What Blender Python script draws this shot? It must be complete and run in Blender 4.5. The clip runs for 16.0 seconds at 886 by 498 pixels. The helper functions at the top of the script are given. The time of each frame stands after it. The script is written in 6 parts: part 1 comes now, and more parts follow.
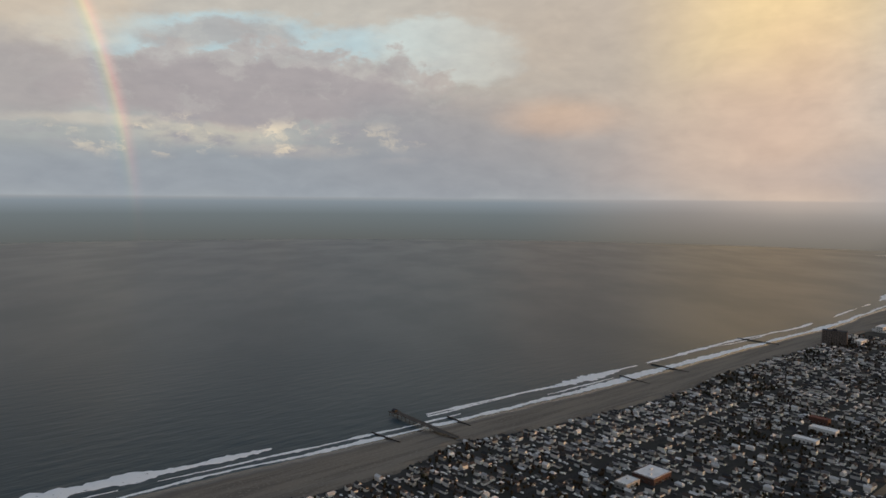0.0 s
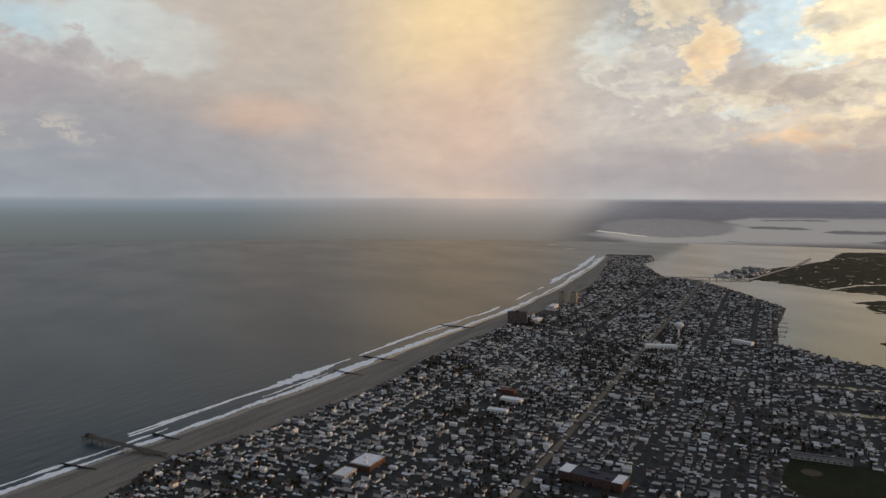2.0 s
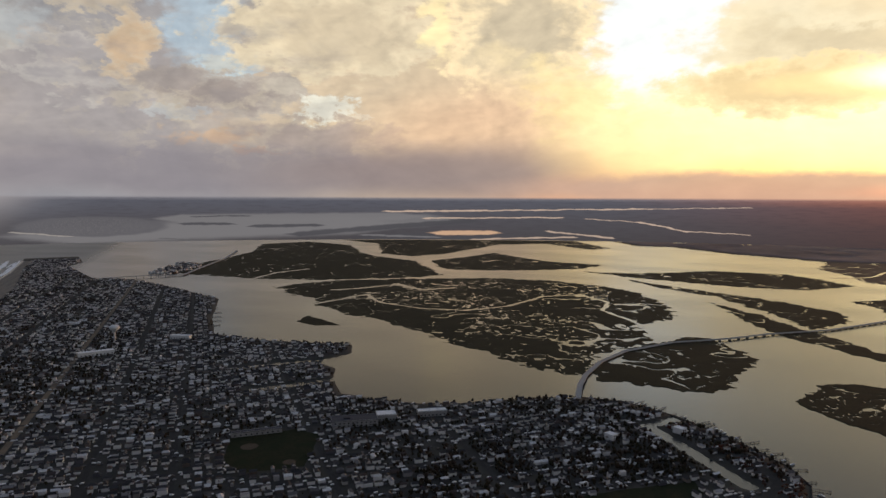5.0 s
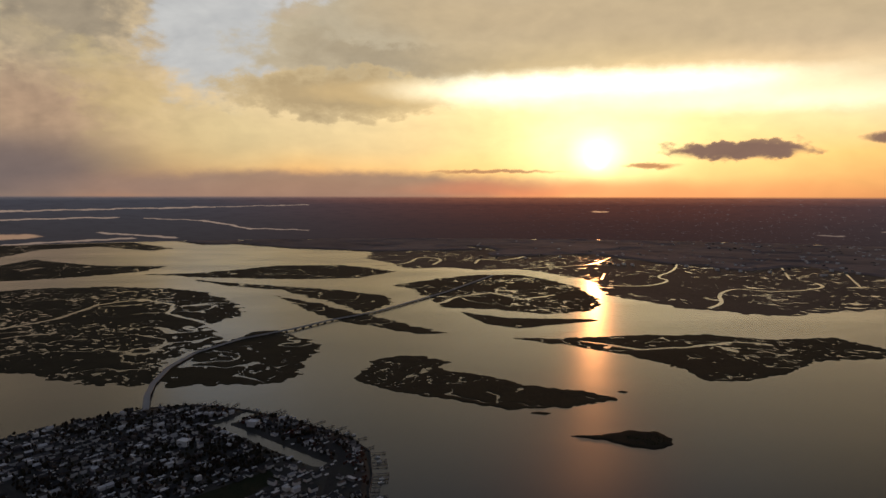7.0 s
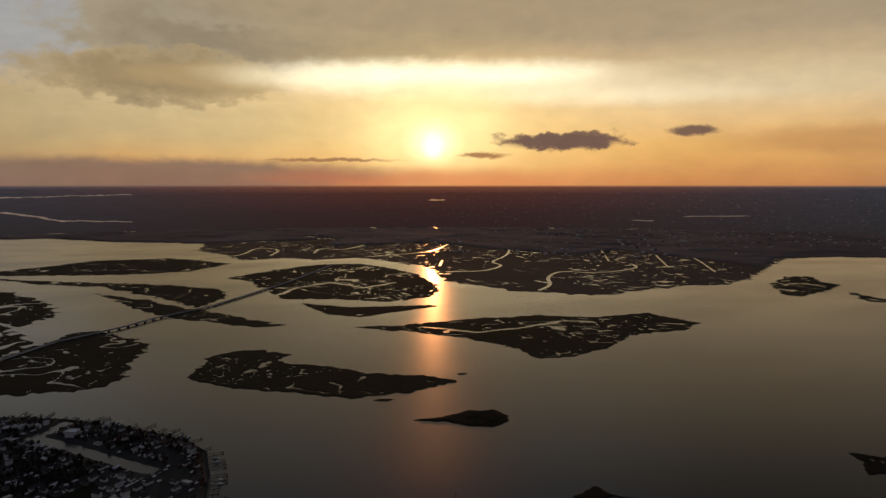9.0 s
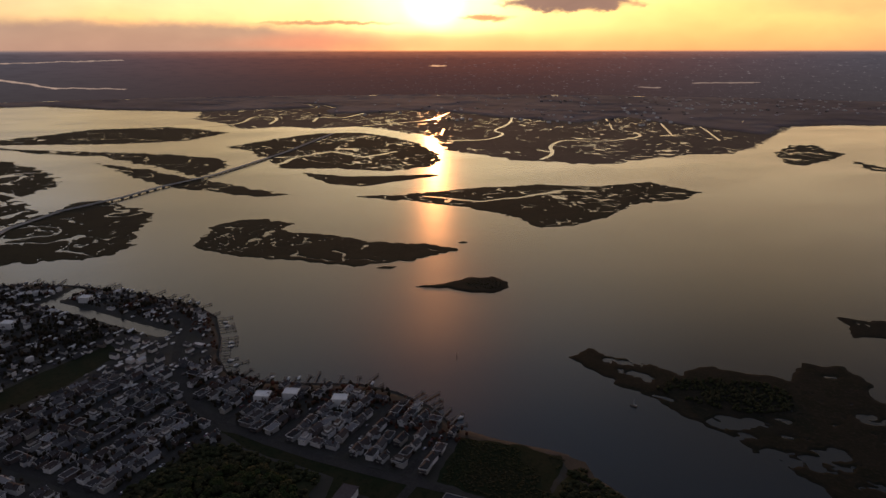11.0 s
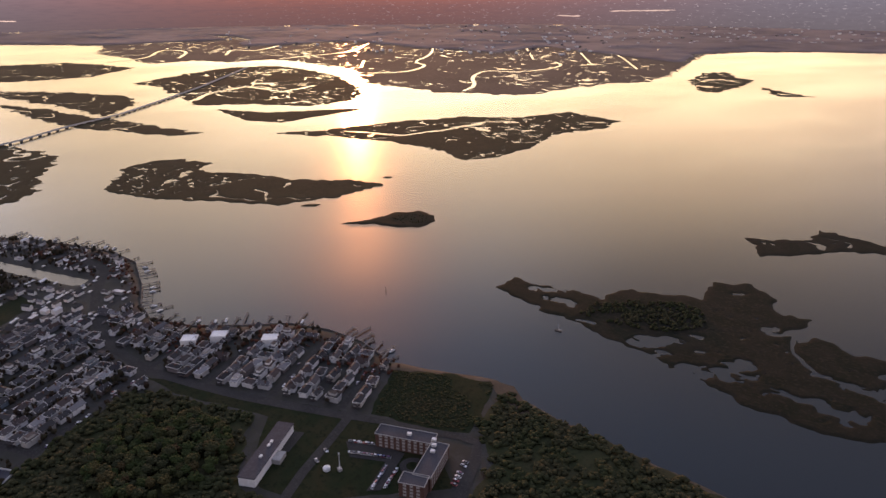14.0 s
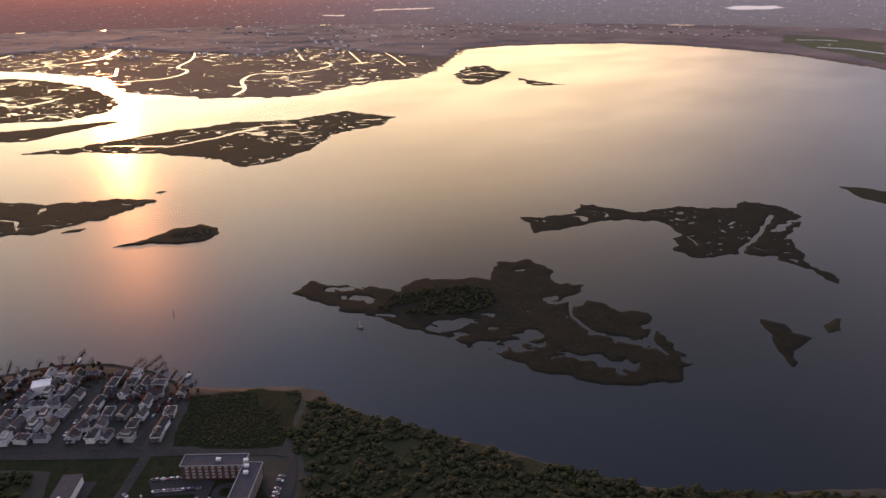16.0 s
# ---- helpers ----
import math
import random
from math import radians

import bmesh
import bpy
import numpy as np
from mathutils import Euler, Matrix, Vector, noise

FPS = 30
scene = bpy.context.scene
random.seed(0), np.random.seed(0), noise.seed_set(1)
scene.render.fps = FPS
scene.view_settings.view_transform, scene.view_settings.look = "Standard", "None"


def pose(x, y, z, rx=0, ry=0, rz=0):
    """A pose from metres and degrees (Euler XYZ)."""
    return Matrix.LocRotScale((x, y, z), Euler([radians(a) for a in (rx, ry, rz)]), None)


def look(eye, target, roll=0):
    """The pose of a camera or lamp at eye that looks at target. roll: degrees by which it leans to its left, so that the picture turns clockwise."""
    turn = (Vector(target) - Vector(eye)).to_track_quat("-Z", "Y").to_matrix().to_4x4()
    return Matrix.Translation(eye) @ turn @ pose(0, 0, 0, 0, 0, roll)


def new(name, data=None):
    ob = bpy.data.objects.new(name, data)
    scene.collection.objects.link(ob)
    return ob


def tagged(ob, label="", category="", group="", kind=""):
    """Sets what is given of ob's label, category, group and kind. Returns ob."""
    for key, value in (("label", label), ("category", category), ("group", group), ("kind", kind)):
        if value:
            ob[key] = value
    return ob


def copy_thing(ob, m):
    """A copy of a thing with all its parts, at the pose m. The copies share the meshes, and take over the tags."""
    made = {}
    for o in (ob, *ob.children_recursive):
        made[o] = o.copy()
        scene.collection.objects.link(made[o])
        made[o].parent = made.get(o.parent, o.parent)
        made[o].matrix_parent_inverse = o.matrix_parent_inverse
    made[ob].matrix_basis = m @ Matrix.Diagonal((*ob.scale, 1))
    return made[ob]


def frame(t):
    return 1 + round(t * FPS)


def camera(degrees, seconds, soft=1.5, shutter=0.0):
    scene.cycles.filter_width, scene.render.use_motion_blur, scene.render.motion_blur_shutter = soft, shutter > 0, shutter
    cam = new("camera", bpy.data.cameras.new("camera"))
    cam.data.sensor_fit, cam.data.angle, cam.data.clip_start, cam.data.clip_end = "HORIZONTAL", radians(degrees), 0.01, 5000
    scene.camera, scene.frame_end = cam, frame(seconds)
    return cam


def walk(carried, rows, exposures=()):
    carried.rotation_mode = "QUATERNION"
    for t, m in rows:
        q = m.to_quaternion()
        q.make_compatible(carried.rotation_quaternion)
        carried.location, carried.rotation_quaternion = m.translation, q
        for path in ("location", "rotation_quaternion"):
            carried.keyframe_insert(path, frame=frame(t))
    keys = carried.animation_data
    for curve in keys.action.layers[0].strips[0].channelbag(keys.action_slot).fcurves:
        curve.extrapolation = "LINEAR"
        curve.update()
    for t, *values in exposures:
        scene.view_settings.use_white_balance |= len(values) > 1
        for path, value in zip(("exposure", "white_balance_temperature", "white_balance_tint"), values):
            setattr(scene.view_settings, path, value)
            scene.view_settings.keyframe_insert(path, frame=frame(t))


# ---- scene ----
H_EYE = 300.0                      # flying height of the camera over the water
SUN_AZ, SUN_EL = 114.3, 3.1        # degrees, clockwise from the first heading

cam = camera(64.52, 16.0)
PATH = [
    (0.0, 0.0, -4.24, -0.5), (0.5, -5.06, -4.24, -0.52), (1.0, -11.36, -4.21, -0.46), (1.5, -17.61, -4.2, -0.38),
    (2.0, -23.37, -4.22, -0.28), (2.5, -29.02, -4.26, -0.2), (3.0, -35.35, -4.26, -0.18), (3.2, -38.3, -4.26, -0.19),
    (5.3, -72.55, -4.25, -0.29), (5.5, -75.95, -4.25, -0.3), (6.0, -84.45, -4.28, -0.28), (6.5, -92.46, -4.3, -0.2),
    (7.0, -102.0, -4.32, -0.11), (7.5, -111.36, -4.33, -0.05), (8.0, -115.1, -4.36, 0.0), (8.5, -115.09, -4.4, 0.0),
    (8.7, -115.09, -4.57, 0.0), (10.8, -114.98, -14.72, 0.05), (11.0, -114.98, -15.86, 0.05), (11.5, -114.97, -18.2, 0.05),
    (12.0, -114.98, -20.44, 0.05), (12.5, -114.98, -21.15, 0.06), (13.0, -115.42, -21.19, 0.05), (13.5, -117.72, -21.21, 0.06),
    (14.0, -121.32, -21.2, 0.09), (14.5, -125.18, -21.23, 0.13), (15.0, -129.79, -21.23, 0.18), (15.5, -134.47, -21.24, 0.25),
    (16.0, -139.43, -21.27, 0.29)]
EXPO = [(0.0, 0.0, 6500, 3), (1.5, 0.05, 6450, 4), (3.2, -0.05, 6350, 6), (5.5, -0.68, 6150, 10), (7.0, -1.45, 6200, 13), (8.0, -1.95, 6300, 14), (8.7, -2.0, 6300, 14),
        (10.8, -1.1, 6400, 17), (11.5, -0.25, 6400, 21), (12.0, 0.36, 6400, 23), (12.5, 0.72, 6400, 25), (16.0, 0.76, 6400, 25)]
walk(cam, [(t, pose(0, 0, H_EYE, 90 + p, r, y)) for t, y, p, r in PATH], EXPO)


# ---------------------------------------------------------------- node helpers
def lin(r, g, b, k=1.0):
    """A colour given as 0..255 display values, as linear light times k."""
    c = [((v / 255 + 0.055) / 1.055) ** 2.4 if v > 10 else v / 255 / 12.92 for v in (r, g, b)]
    return (c[0] * k, c[1] * k, c[2] * k, 1.0)


class Net:
    """Short forms for wiring a node tree."""

    def __init__(self, tree):
        self.t = tree
        tree.nodes.clear()

    def node(self, kind, **props):
        n = self.t.nodes.new(kind)
        for k, v in props.items():
            if k == "operation":
                n.operation = v
            elif k == "noise_dimensions":
                n.noise_dimensions = v
            elif k == "data_type":
                n.data_type = v
            elif k == "blend_type":
                n.blend_type = v
            elif k == "interpolation_type":
                n.interpolation_type = v
            elif k == "sky_type":
                n.sky_type = v
            elif k == "feature":
                n.feature = v
        return n

    def link(self, a, b):
        if isinstance(a, bpy.types.NodeSocket):
            self.t.links.new(a, b)
        else:
            b.default_value = a

    def math(self, op, a, b=0.0, clamp=False):
        n = self.node("ShaderNodeMath", operation=op)
        n.use_clamp = clamp
        self.link(a, n.inputs[0])
        self.link(b, n.inputs[1])
        return n.outputs[0]

    def vec(self, op, a, b=(0, 0, 0)):
        n = self.node("ShaderNodeVectorMath", operation=op)
        self.link(a, n.inputs[0])
        self.link(b, n.inputs[1])
        return n.outputs["Value"] if op in ("LENGTH", "DOT_PRODUCT", "DISTANCE") else n.outputs[0]

    def xyz(self, x=0.0, y=0.0, z=0.0):
        n = self.node("ShaderNodeCombineXYZ")
        for i, v in enumerate((x, y, z)):
            self.link(v, n.inputs[i])
        return n.outputs[0]

    def split(self, v):
        n = self.node("ShaderNodeSeparateXYZ")
        self.link(v, n.inputs[0])
        return n.outputs

    def noise(self, v, scale, detail=4.0, rough=0.55, colour=False, distort=0.0):
        n = self.node("ShaderNodeTexNoise")
        self.link(v, n.inputs["Vector"])
        n.inputs["Scale"].default_value = scale
        n.inputs["Detail"].default_value = detail
        n.inputs["Roughness"].default_value = rough
        n.inputs["Distortion"].default_value = distort
        return n.outputs["Color" if colour else "Fac"]

    def smooth(self, v, lo, hi, a=0.0, b=1.0):
        n = self.node("ShaderNodeMapRange", interpolation_type="SMOOTHSTEP")
        self.link(v, n.inputs[0])
        for i, x in enumerate((lo, hi, a, b)):
            self.link(x, n.inputs[i + 1])
        return n.outputs[0]

    def mix(self, f, a, b, kind="MIX"):
        n = self.node("ShaderNodeMix", data_type="RGBA", blend_type=kind)
        self.link(f, n.inputs[0])
        self.link(a, n.inputs[6])
        self.link(b, n.inputs[7])
        return n.outputs[2]

    def ramp(self, f, stops):
        n = self.node("ShaderNodeValToRGB")
        e = n.color_ramp.elements
        while len(e) < len(stops):
            e.new(0.5)
        for el, (p, c) in zip(e, stops):
            el.position, el.color = p, c
        self.link(f, n.inputs[0])
        return n.outputs[0]

    def azel(self, v):
        """Azimuth (clockwise from +y) and elevation, in degrees, of a direction."""
        d = self.split(self.vec("NORMALIZE", v))
        az = self.math("MULTIPLY", self.math("ARCTAN2", d[0], d[1]), 57.29578)
        el = self.math("MULTIPLY", self.math("ARCSINE", d[2]), 57.29578)
        return az, el

    def blob(self, p, az, el, sa, se, soft):
        """1 inside an ellipse about (az, el), falling to 0 over its soft edge."""
        d = self.vec("LENGTH", self.vec("MULTIPLY", self.vec("SUBTRACT", p, (az, el, 0)), (1 / sa, 1 / se, 0)))
        return self.smooth(d, 1 + soft, 1 - soft)


# ---------------------------------------------------------------- sky
world = bpy.data.worlds.new("evening_sky")
scene.world = world
world.use_nodes = True
N = Net(world.node_tree)
way = N.node("ShaderNodeTexCoord").outputs["Generated"]
AZ, EL = N.azel(way)
P = N.xyz(AZ, EL)
# two scales of billowing shift the outlines of the clouds
big = N.vec("MULTIPLY", N.vec("SUBTRACT", N.noise(N.vec("MULTIPLY", P, (1, 1.7, 1)), 0.11, 2.0, 0.5, True), (0.5, 0.5, 0.5)), (9, 4.0, 0))
fine = N.vec("MULTIPLY", N.vec("SUBTRACT", N.noise(N.vec("MULTIPLY", P, (1, 1.7, 1)), 0.5, 7.0, 0.6, True), (0.5, 0.5, 0.5)), (3.6, 2.3, 0))
PC = N.vec("ADD", P, N.vec("ADD", big, fine))                 # for billowing clouds
PF = N.vec("ADD", P, N.vec("MULTIPLY", fine, (0.55, 0.4, 0)))  # for small clouds
PS = N.vec("ADD", P, N.vec("MULTIPLY", big, (0.6, 0.5, 0)))   # for soft veils

nishita = N.node("ShaderNodeTexSky", sky_type="NISHITA")
nishita.sun_disc = False
nishita.sun_elevation, nishita.sun_rotation = radians(SUN_EL), radians(SUN_AZ)
nishita.altitude, nishita.air_density, nishita.dust_density = 300, 1.0, 2.0

# the even layer of cloud, from the horizon up, away from the sun and towards it; heavy and dark overhead
UP = N.math("MULTIPLY", EL, 1 / 45, True)
COOL = N.ramp(UP, [(0.0, lin(166, 170, 178)), (0.07, lin(160, 162, 169)), (0.25, lin(182, 176, 173)), (0.38, lin(160, 157, 159)), (0.6, lin(114, 116, 126)), (1.0, lin(104, 112, 130, 1.7))])
WARM = N.ramp(UP, [(0.0, lin(214, 145, 88, 3.20)), (0.07, lin(236, 182, 104, 3.44)), (0.14, lin(240, 208, 154, 3.44)), (0.25, lin(184, 163, 128, 3.44)), (0.38, lin(164, 154, 134, 3.20)), (0.55, lin(158, 158, 152, 2.24)), (0.75, lin(134, 142, 154, 1.8)), (1.0, lin(104, 112, 130, 1.7))])
near_sun = N.math("MULTIPLY", N.smooth(AZ, SUN_AZ - 64, SUN_AZ - 20), N.smooth(AZ, SUN_AZ + 60, SUN_AZ + 26))
SKY = N.mix(near_sun, COOL, WARM)
SKY = N.mix(0.04, SKY, N.mix(1.0, nishita.outputs[0], (0.5, 0.5, 0.5, 1), "MULTIPLY"), "ADD")


def billow(p, scale, detail):
    return N.math("SUBTRACT", N.noise(N.vec("MULTIPLY", p, (1, 1.7, 1)), scale, detail, 0.55), 0.5)


PB = N.vec("ADD", P, N.vec("MULTIPLY", big, (0.4, 0.4, 0)))
GRAIN = N.math("ADD", billow(PB, 0.36, 6.0), N.math("MULTIPLY", billow(N.vec("ADD", PB, (17, 5, 0)), 1.1, 4.0), 0.28))
PW = N.vec("ADD", P, N.vec("MULTIPLY", fine, (1.7, 1.5, 0)))


def cloud(az, el, sa, se, colour, rim=None, amount=0.95, ragged=2.4, soft=0.24):
    """A heap of cloud with a torn outline, and light on its rim."""
    global SKY
    d = N.vec("LENGTH", N.vec("MULTIPLY", N.vec("SUBTRACT", PW, (az, el, 0)), (1 / sa, 1 / se, 0)))
    d = N.math("ADD", d, N.math("MULTIPLY", GRAIN, ragged * (1.7 if se < 2.6 else 1.1)))
    if rim:
        SKY = N.mix(N.math("MULTIPLY", N.smooth(d, 1.2, 0.88), amount), SKY, rim)
        SKY = N.mix(N.math("MULTIPLY", N.smooth(d, 1.02, 0.4), amount), SKY, colour)
    else:
        SKY = N.mix(N.math("MULTIPLY", N.smooth(d, 1 + soft, 1 - soft), amount), SKY, colour)


def layer(p, az, el, sa, se, colour, amount=1.0, soft=0.25):
    global SKY
    SKY = N.mix(N.math("MULTIPLY", N.blob(p, az, el, sa, se, soft), amount), SKY, colour)


# the sea side: mauve bank, pale gaps above it, lit lower edge
layer(PS, -12, 15.5, 34, 4.5, lin(204, 194, 186), 0.7, 0.5)
layer(PC, -17, 11.8, 13, 2.0, lin(190, 206, 214), 0.95, 0.25)
layer(PC, 0, 11.4, 6, 2.6, lin(206, 213, 214), 0.95, 0.22)
layer(PC, -19, 12.2, 3.4, 0.9, lin(176, 166, 166), 0.7, 0.4)
layer(PC, -14, 12.6, 3.0, 0.8, lin(178, 170, 170), 0.7, 0.4)
cloud(-14, 8.4, 14, 3.0, lin(172, 162, 166), lin(186, 178, 178), 0.9, 1.6)
layer(PC, -16, 7.6, 12, 2.4, lin(170, 161, 165), 0.95, 0.18)
layer(PC, -29, 13.5, 6, 3.2, lin(216, 196, 178), 0.7, 0.5)
layer(PC, -30, 8.5, 8, 2.6, lin(174, 164, 166), 0.8, 0.4)
layer(PC, 2, 5.5, 10, 2.8, lin(160, 156, 162), 0.85, 0.4)
layer(PF, -25, 5.4, 5.5, 0.42, lin(226, 208, 190), 0.35, 0.6)
layer(PF, -18, 4.6, 5.0, 0.75, lin(224, 208, 188), 0.4, 0.6)
layer(PF, -12, 3.5, 4.6, 0.5, lin(226, 206, 188), 0.45, 0.6)
layer(PF, -3.5, 2.9, 1.7, 0.28, lin(214, 198, 190), 0.8, 0.6)
layer(PS, -12, 1.7, 36, 2.0, lin(151, 155, 166), 0.8, 0.5)
# the lit rain shaft over the sea
layer(PS, 13, 11, 12, 9, lin(196, 176, 162), 0.65, 0.7)
layer(PS, 5, 3.0, 13, 3.2, lin(156, 154, 161), 0.6, 0.6)
layer(PF, 9.5, 6.3, 4.2, 1.3, lin(222, 184, 158), 0.5, 0.7)
layer(P, 25.5, 18, 7.4, 14, lin(250, 216, 166), 0.9, 0.85)
layer(PS, 27, 3.5, 8, 4.5, lin(214, 188, 174), 0.8, 0.8)
layer(PS, 27.5, 6.5, 5.0, 5.0, lin(228, 190, 164), 0.6, 0.8)
layer(PS, 22, 4, 9, 4.5, lin(206, 180, 168), 0.55, 0.8)
# broken cloud between the shaft and the thunderhead
layer(PS, 46, 6, 15, 7, lin(196, 184, 178, 1.1), 0.85, 0.5)
layer(PS, 64, 8, 13, 9, lin(216, 192, 158, 1.55), 0.9, 0.5)
cloud(48.8, 12.4, 3.0, 3.2, lin(198, 212, 220, 1.18), None, 0.9, 1.1, 0.35)
cloud(50.6, 9.7, 2.6, 0.9, lin(206, 218, 220, 1.25), None, 0.9, 1.6)
cloud(36.4, 11.6, 2.0, 1.5, lin(216, 219, 216, 1.1), None, 0.6, 1.4, 0.5)
cloud(40.4, 9.4, 3.6, 2.2, lin(190, 181, 177, 1.1), lin(212, 202, 192, 1.1), 0.9, 1.8)
cloud(41.0, 14.4, 2.6, 1.5, lin(226, 202, 168, 1.12), lin(236, 216, 184, 1.12), 0.55, 1.2)
cloud(44.0, 10.6, 1.9, 2.3, lin(228, 194, 156, 1.15), lin(240, 214, 178, 1.15), 0.75, 1.2)
cloud(58.8, 12.6, 8.2, 3.4, lin(214, 194, 162, 1.5), lin(234, 214, 178, 1.5), 0.95, 1.5)
cloud(51.4, 12.4, 1.5, 0.7, lin(196, 186, 174, 1.2), None, 0.6, 2.0, 0.4)
cloud(50.2, 7.7, 6.8, 1.7, lin(178, 163, 153, 1.2), lin(204, 190, 174, 1.22), 0.9, 1.3)
cloud(46.0, 8.6, 2.6, 0.8, lin(182, 169, 160, 1.17), None, 0.7, 1.6, 0.4)
cloud(57.6, 6.7, 2.0, 1.1, lin(236, 229, 208, 1.5), None, 0.95, 2.0)
cloud(54.8, 8.2, 1.7, 0.45, lin(222, 208, 186, 1.3), None, 0.6, 1.6, 0.5)
cloud(60.4, 6.2, 1.5, 0.32, lin(232, 218, 192, 1.4), None, 0.8, 2.0)
cloud(46.6, 6.4, 2.0, 0.45, lin(206, 204, 200, 1.15), None, 0.8, 2.2)
cloud(57.0, 4.7, 8.0, 1.5, lin(180, 163, 152, 1.3), lin(204, 184, 162, 1.3), 0.9, 1.5)
cloud(49.4, 4.4, 2.6, 0.6, lin(222, 186, 152, 1.2), None, 0.75, 1.6, 0.5)
cloud(53.4, 3.6, 1.4, 0.26, lin(220, 180, 146, 1.25), None, 0.75, 2.0)
layer(PF, 37.5, 3.0, 3.6, 0.4, lin(210, 196, 186, 1.1), 0.8, 0.6)
layer(PS, 50, 1.9, 22, 2.0, lin(160, 151, 154, 1.12), 0.85, 0.5)
# thunderhead with bright rims
cloud(73.8, 12.8, 6.0, 5.2, lin(196, 179, 150, 1.72), lin(240, 214, 168, 1.9), 0.95, 1.1)
cloud(66.9, 13.4, 1.0, 2.4, lin(250, 226, 168, 1.8), None, 0.75, 1.0, 0.6)
cloud(72.4, 11.2, 1.5, 0.9, lin(240, 214, 164, 1.85), None, 0.5, 1.2, 0.8)
cloud(75.6, 9.6, 1.8, 0.9, lin(246, 220, 160, 1.9), None, 0.55, 1.2, 0.8)
layer(PS, 71, 5.4, 8.5, 3.4, lin(220, 182, 146, 1.7), 0.8, 0.6)
cloud(78.2, 7.4, 3.0, 2.2, lin(244, 212, 150, 1.85), None, 0.75, 1.0, 0.7)
layer(PS, 68, 1.9, 13, 2.2, lin(156, 138, 132, 1.35), 0.85, 0.6)
# opening beside it, then the broad anvil of grey cloud before the sun
cloud(84.6, 12.6, 5.0, 5.4, lin(233, 233, 226, 1.85), None, 0.95, 0.9)
cloud(92, 16.0, 7.0, 1.6, lin(233, 231, 222, 2.0), None, 0.9, 1.2)
layer(PS, 84, 4.6, 6, 2.8, lin(255, 226, 164, 1.75), 0.8, 0.8)
layer(PS, 97, 4.6, 12, 2.2, lin(255, 232, 172, 2.1), 0.75, 0.8)
cloud(101, 11.4, 13.8, 3.1, lin(196, 178, 144, 2.1), lin(214, 197, 162, 2.15), 0.97, 0.6)
cloud(104, 14.2, 12.5, 2.6, lin(190, 174, 144, 2.25), lin(212, 196, 162, 2.2), 0.97, 0.6)
cloud(93.5, 8.0, 9.0, 1.9, lin(200, 174, 128, 2.25), lin(222, 196, 146, 2.25), 0.92, 0.5)
layer(PC, 112, 14.0, 16, 3.8, lin(176, 157, 122, 3.68), 0.9, 0.3)
layer(PS, 124, 16.0, 25, 5.0, lin(166, 147, 114, 4.22), 0.95, 0.3)
layer(PF, 98, 8.2, 6.5, 0.9, lin(196, 168, 118, 3.20), 0.85, 0.35)
layer(PF, 108.5, 7.7, 2.0, 0.2, lin(212, 180, 120, 3.68), 0.7, 0.5)
layer(PF, 115, 8.4, 12, 1.1, lin(255, 248, 214, 6.80), 0.95, 0.75)
layer(PF, 124, 7.2, 14, 0.8, lin(255, 240, 200, 5.12), 0.85, 0.8)
layer(PS, 140, 7.6, 13, 1.5, lin(236, 214, 168, 3.15), 0.75, 0.7)
layer(PF, 146, 3.2, 8, 1.0, lin(206, 150, 96, 3.12), 0.6, 0.5)
# the sun's glow and disc behind thin cloud
layer(P, SUN_AZ, 4.6, 12, 4.5, lin(255, 218, 140, 4.03), 0.7, 0.95)
layer(P, SUN_AZ, 4.4, 5.0, 2.6, lin(255, 232, 160, 5.60), 0.75, 0.95)
layer(P, SUN_AZ, 3.2, 0.62, 0.7, lin(255, 236, 186, 13.60), 1.0, 0.95)
layer(P, SUN_AZ, 3.4, 1.5, 1.2, lin(255, 238, 176, 7.60), 0.8, 0.98)
# small dark clouds beside the sun, and the bank along the horizon
cloud(124.6, 3.5, 4.8, 0.7, lin(128, 100, 84, 3.22), None, 0.9, 0.5)
layer(PF, 124.6, 3.4, 4.6, 0.62, lin(128, 100, 84, 3.22), 0.95, 0.3)
layer(PF, 134.6, 4.1, 1.6, 0.36, lin(128, 100, 84, 3.22), 0.95, 0.35)
layer(PF, 118.4, 2.35, 1.7, 0.2, lin(170, 110, 70, 3.22), 0.85, 0.5)
layer(PF, 92, 0.6, 19, 1.35, lin(150, 124, 108, 2.7), 0.85, 0.35)
layer(PF, 106, 2.0, 4.5, 0.14, lin(160, 112, 80, 3.22), 0.8, 0.5)
layer(PS, 115, 0.5, 12, 0.7, lin(236, 130, 80, 3.22), 0.6, 0.8)
# bright veil above the view, added to lighten the bay's reflection
layer(PS, 116, 23, 26, 5.5, lin(178, 172, 158, 3.2), 0.75, 0.6)
# a pale blue break and a rosy cloud high over the sun
layer(PS, 124, 31, 36, 8, lin(134, 158, 188, 1.5), 0.8, 0.6)
layer(PS, 114, 21, 6, 3, lin(236, 160, 132, 2.6), 0.6, 0.8)
# unseen rain-dark sky opposite the sun, added to dim the walls facing it
layer(PS, -88, 24, 42, 24, lin(86, 88, 98, 1.3), 0.75, 0.6)
# south of the sun, unseen grey cloud added to darken the bay's reflections
layer(PS, 190, 14, 26, 24, lin(124, 122, 126, 1.8), 0.6, 0.4)
layer(PS, 150, 25, 19, 7.5, lin(122, 120, 120, 1.2), 0.85, 0.4)
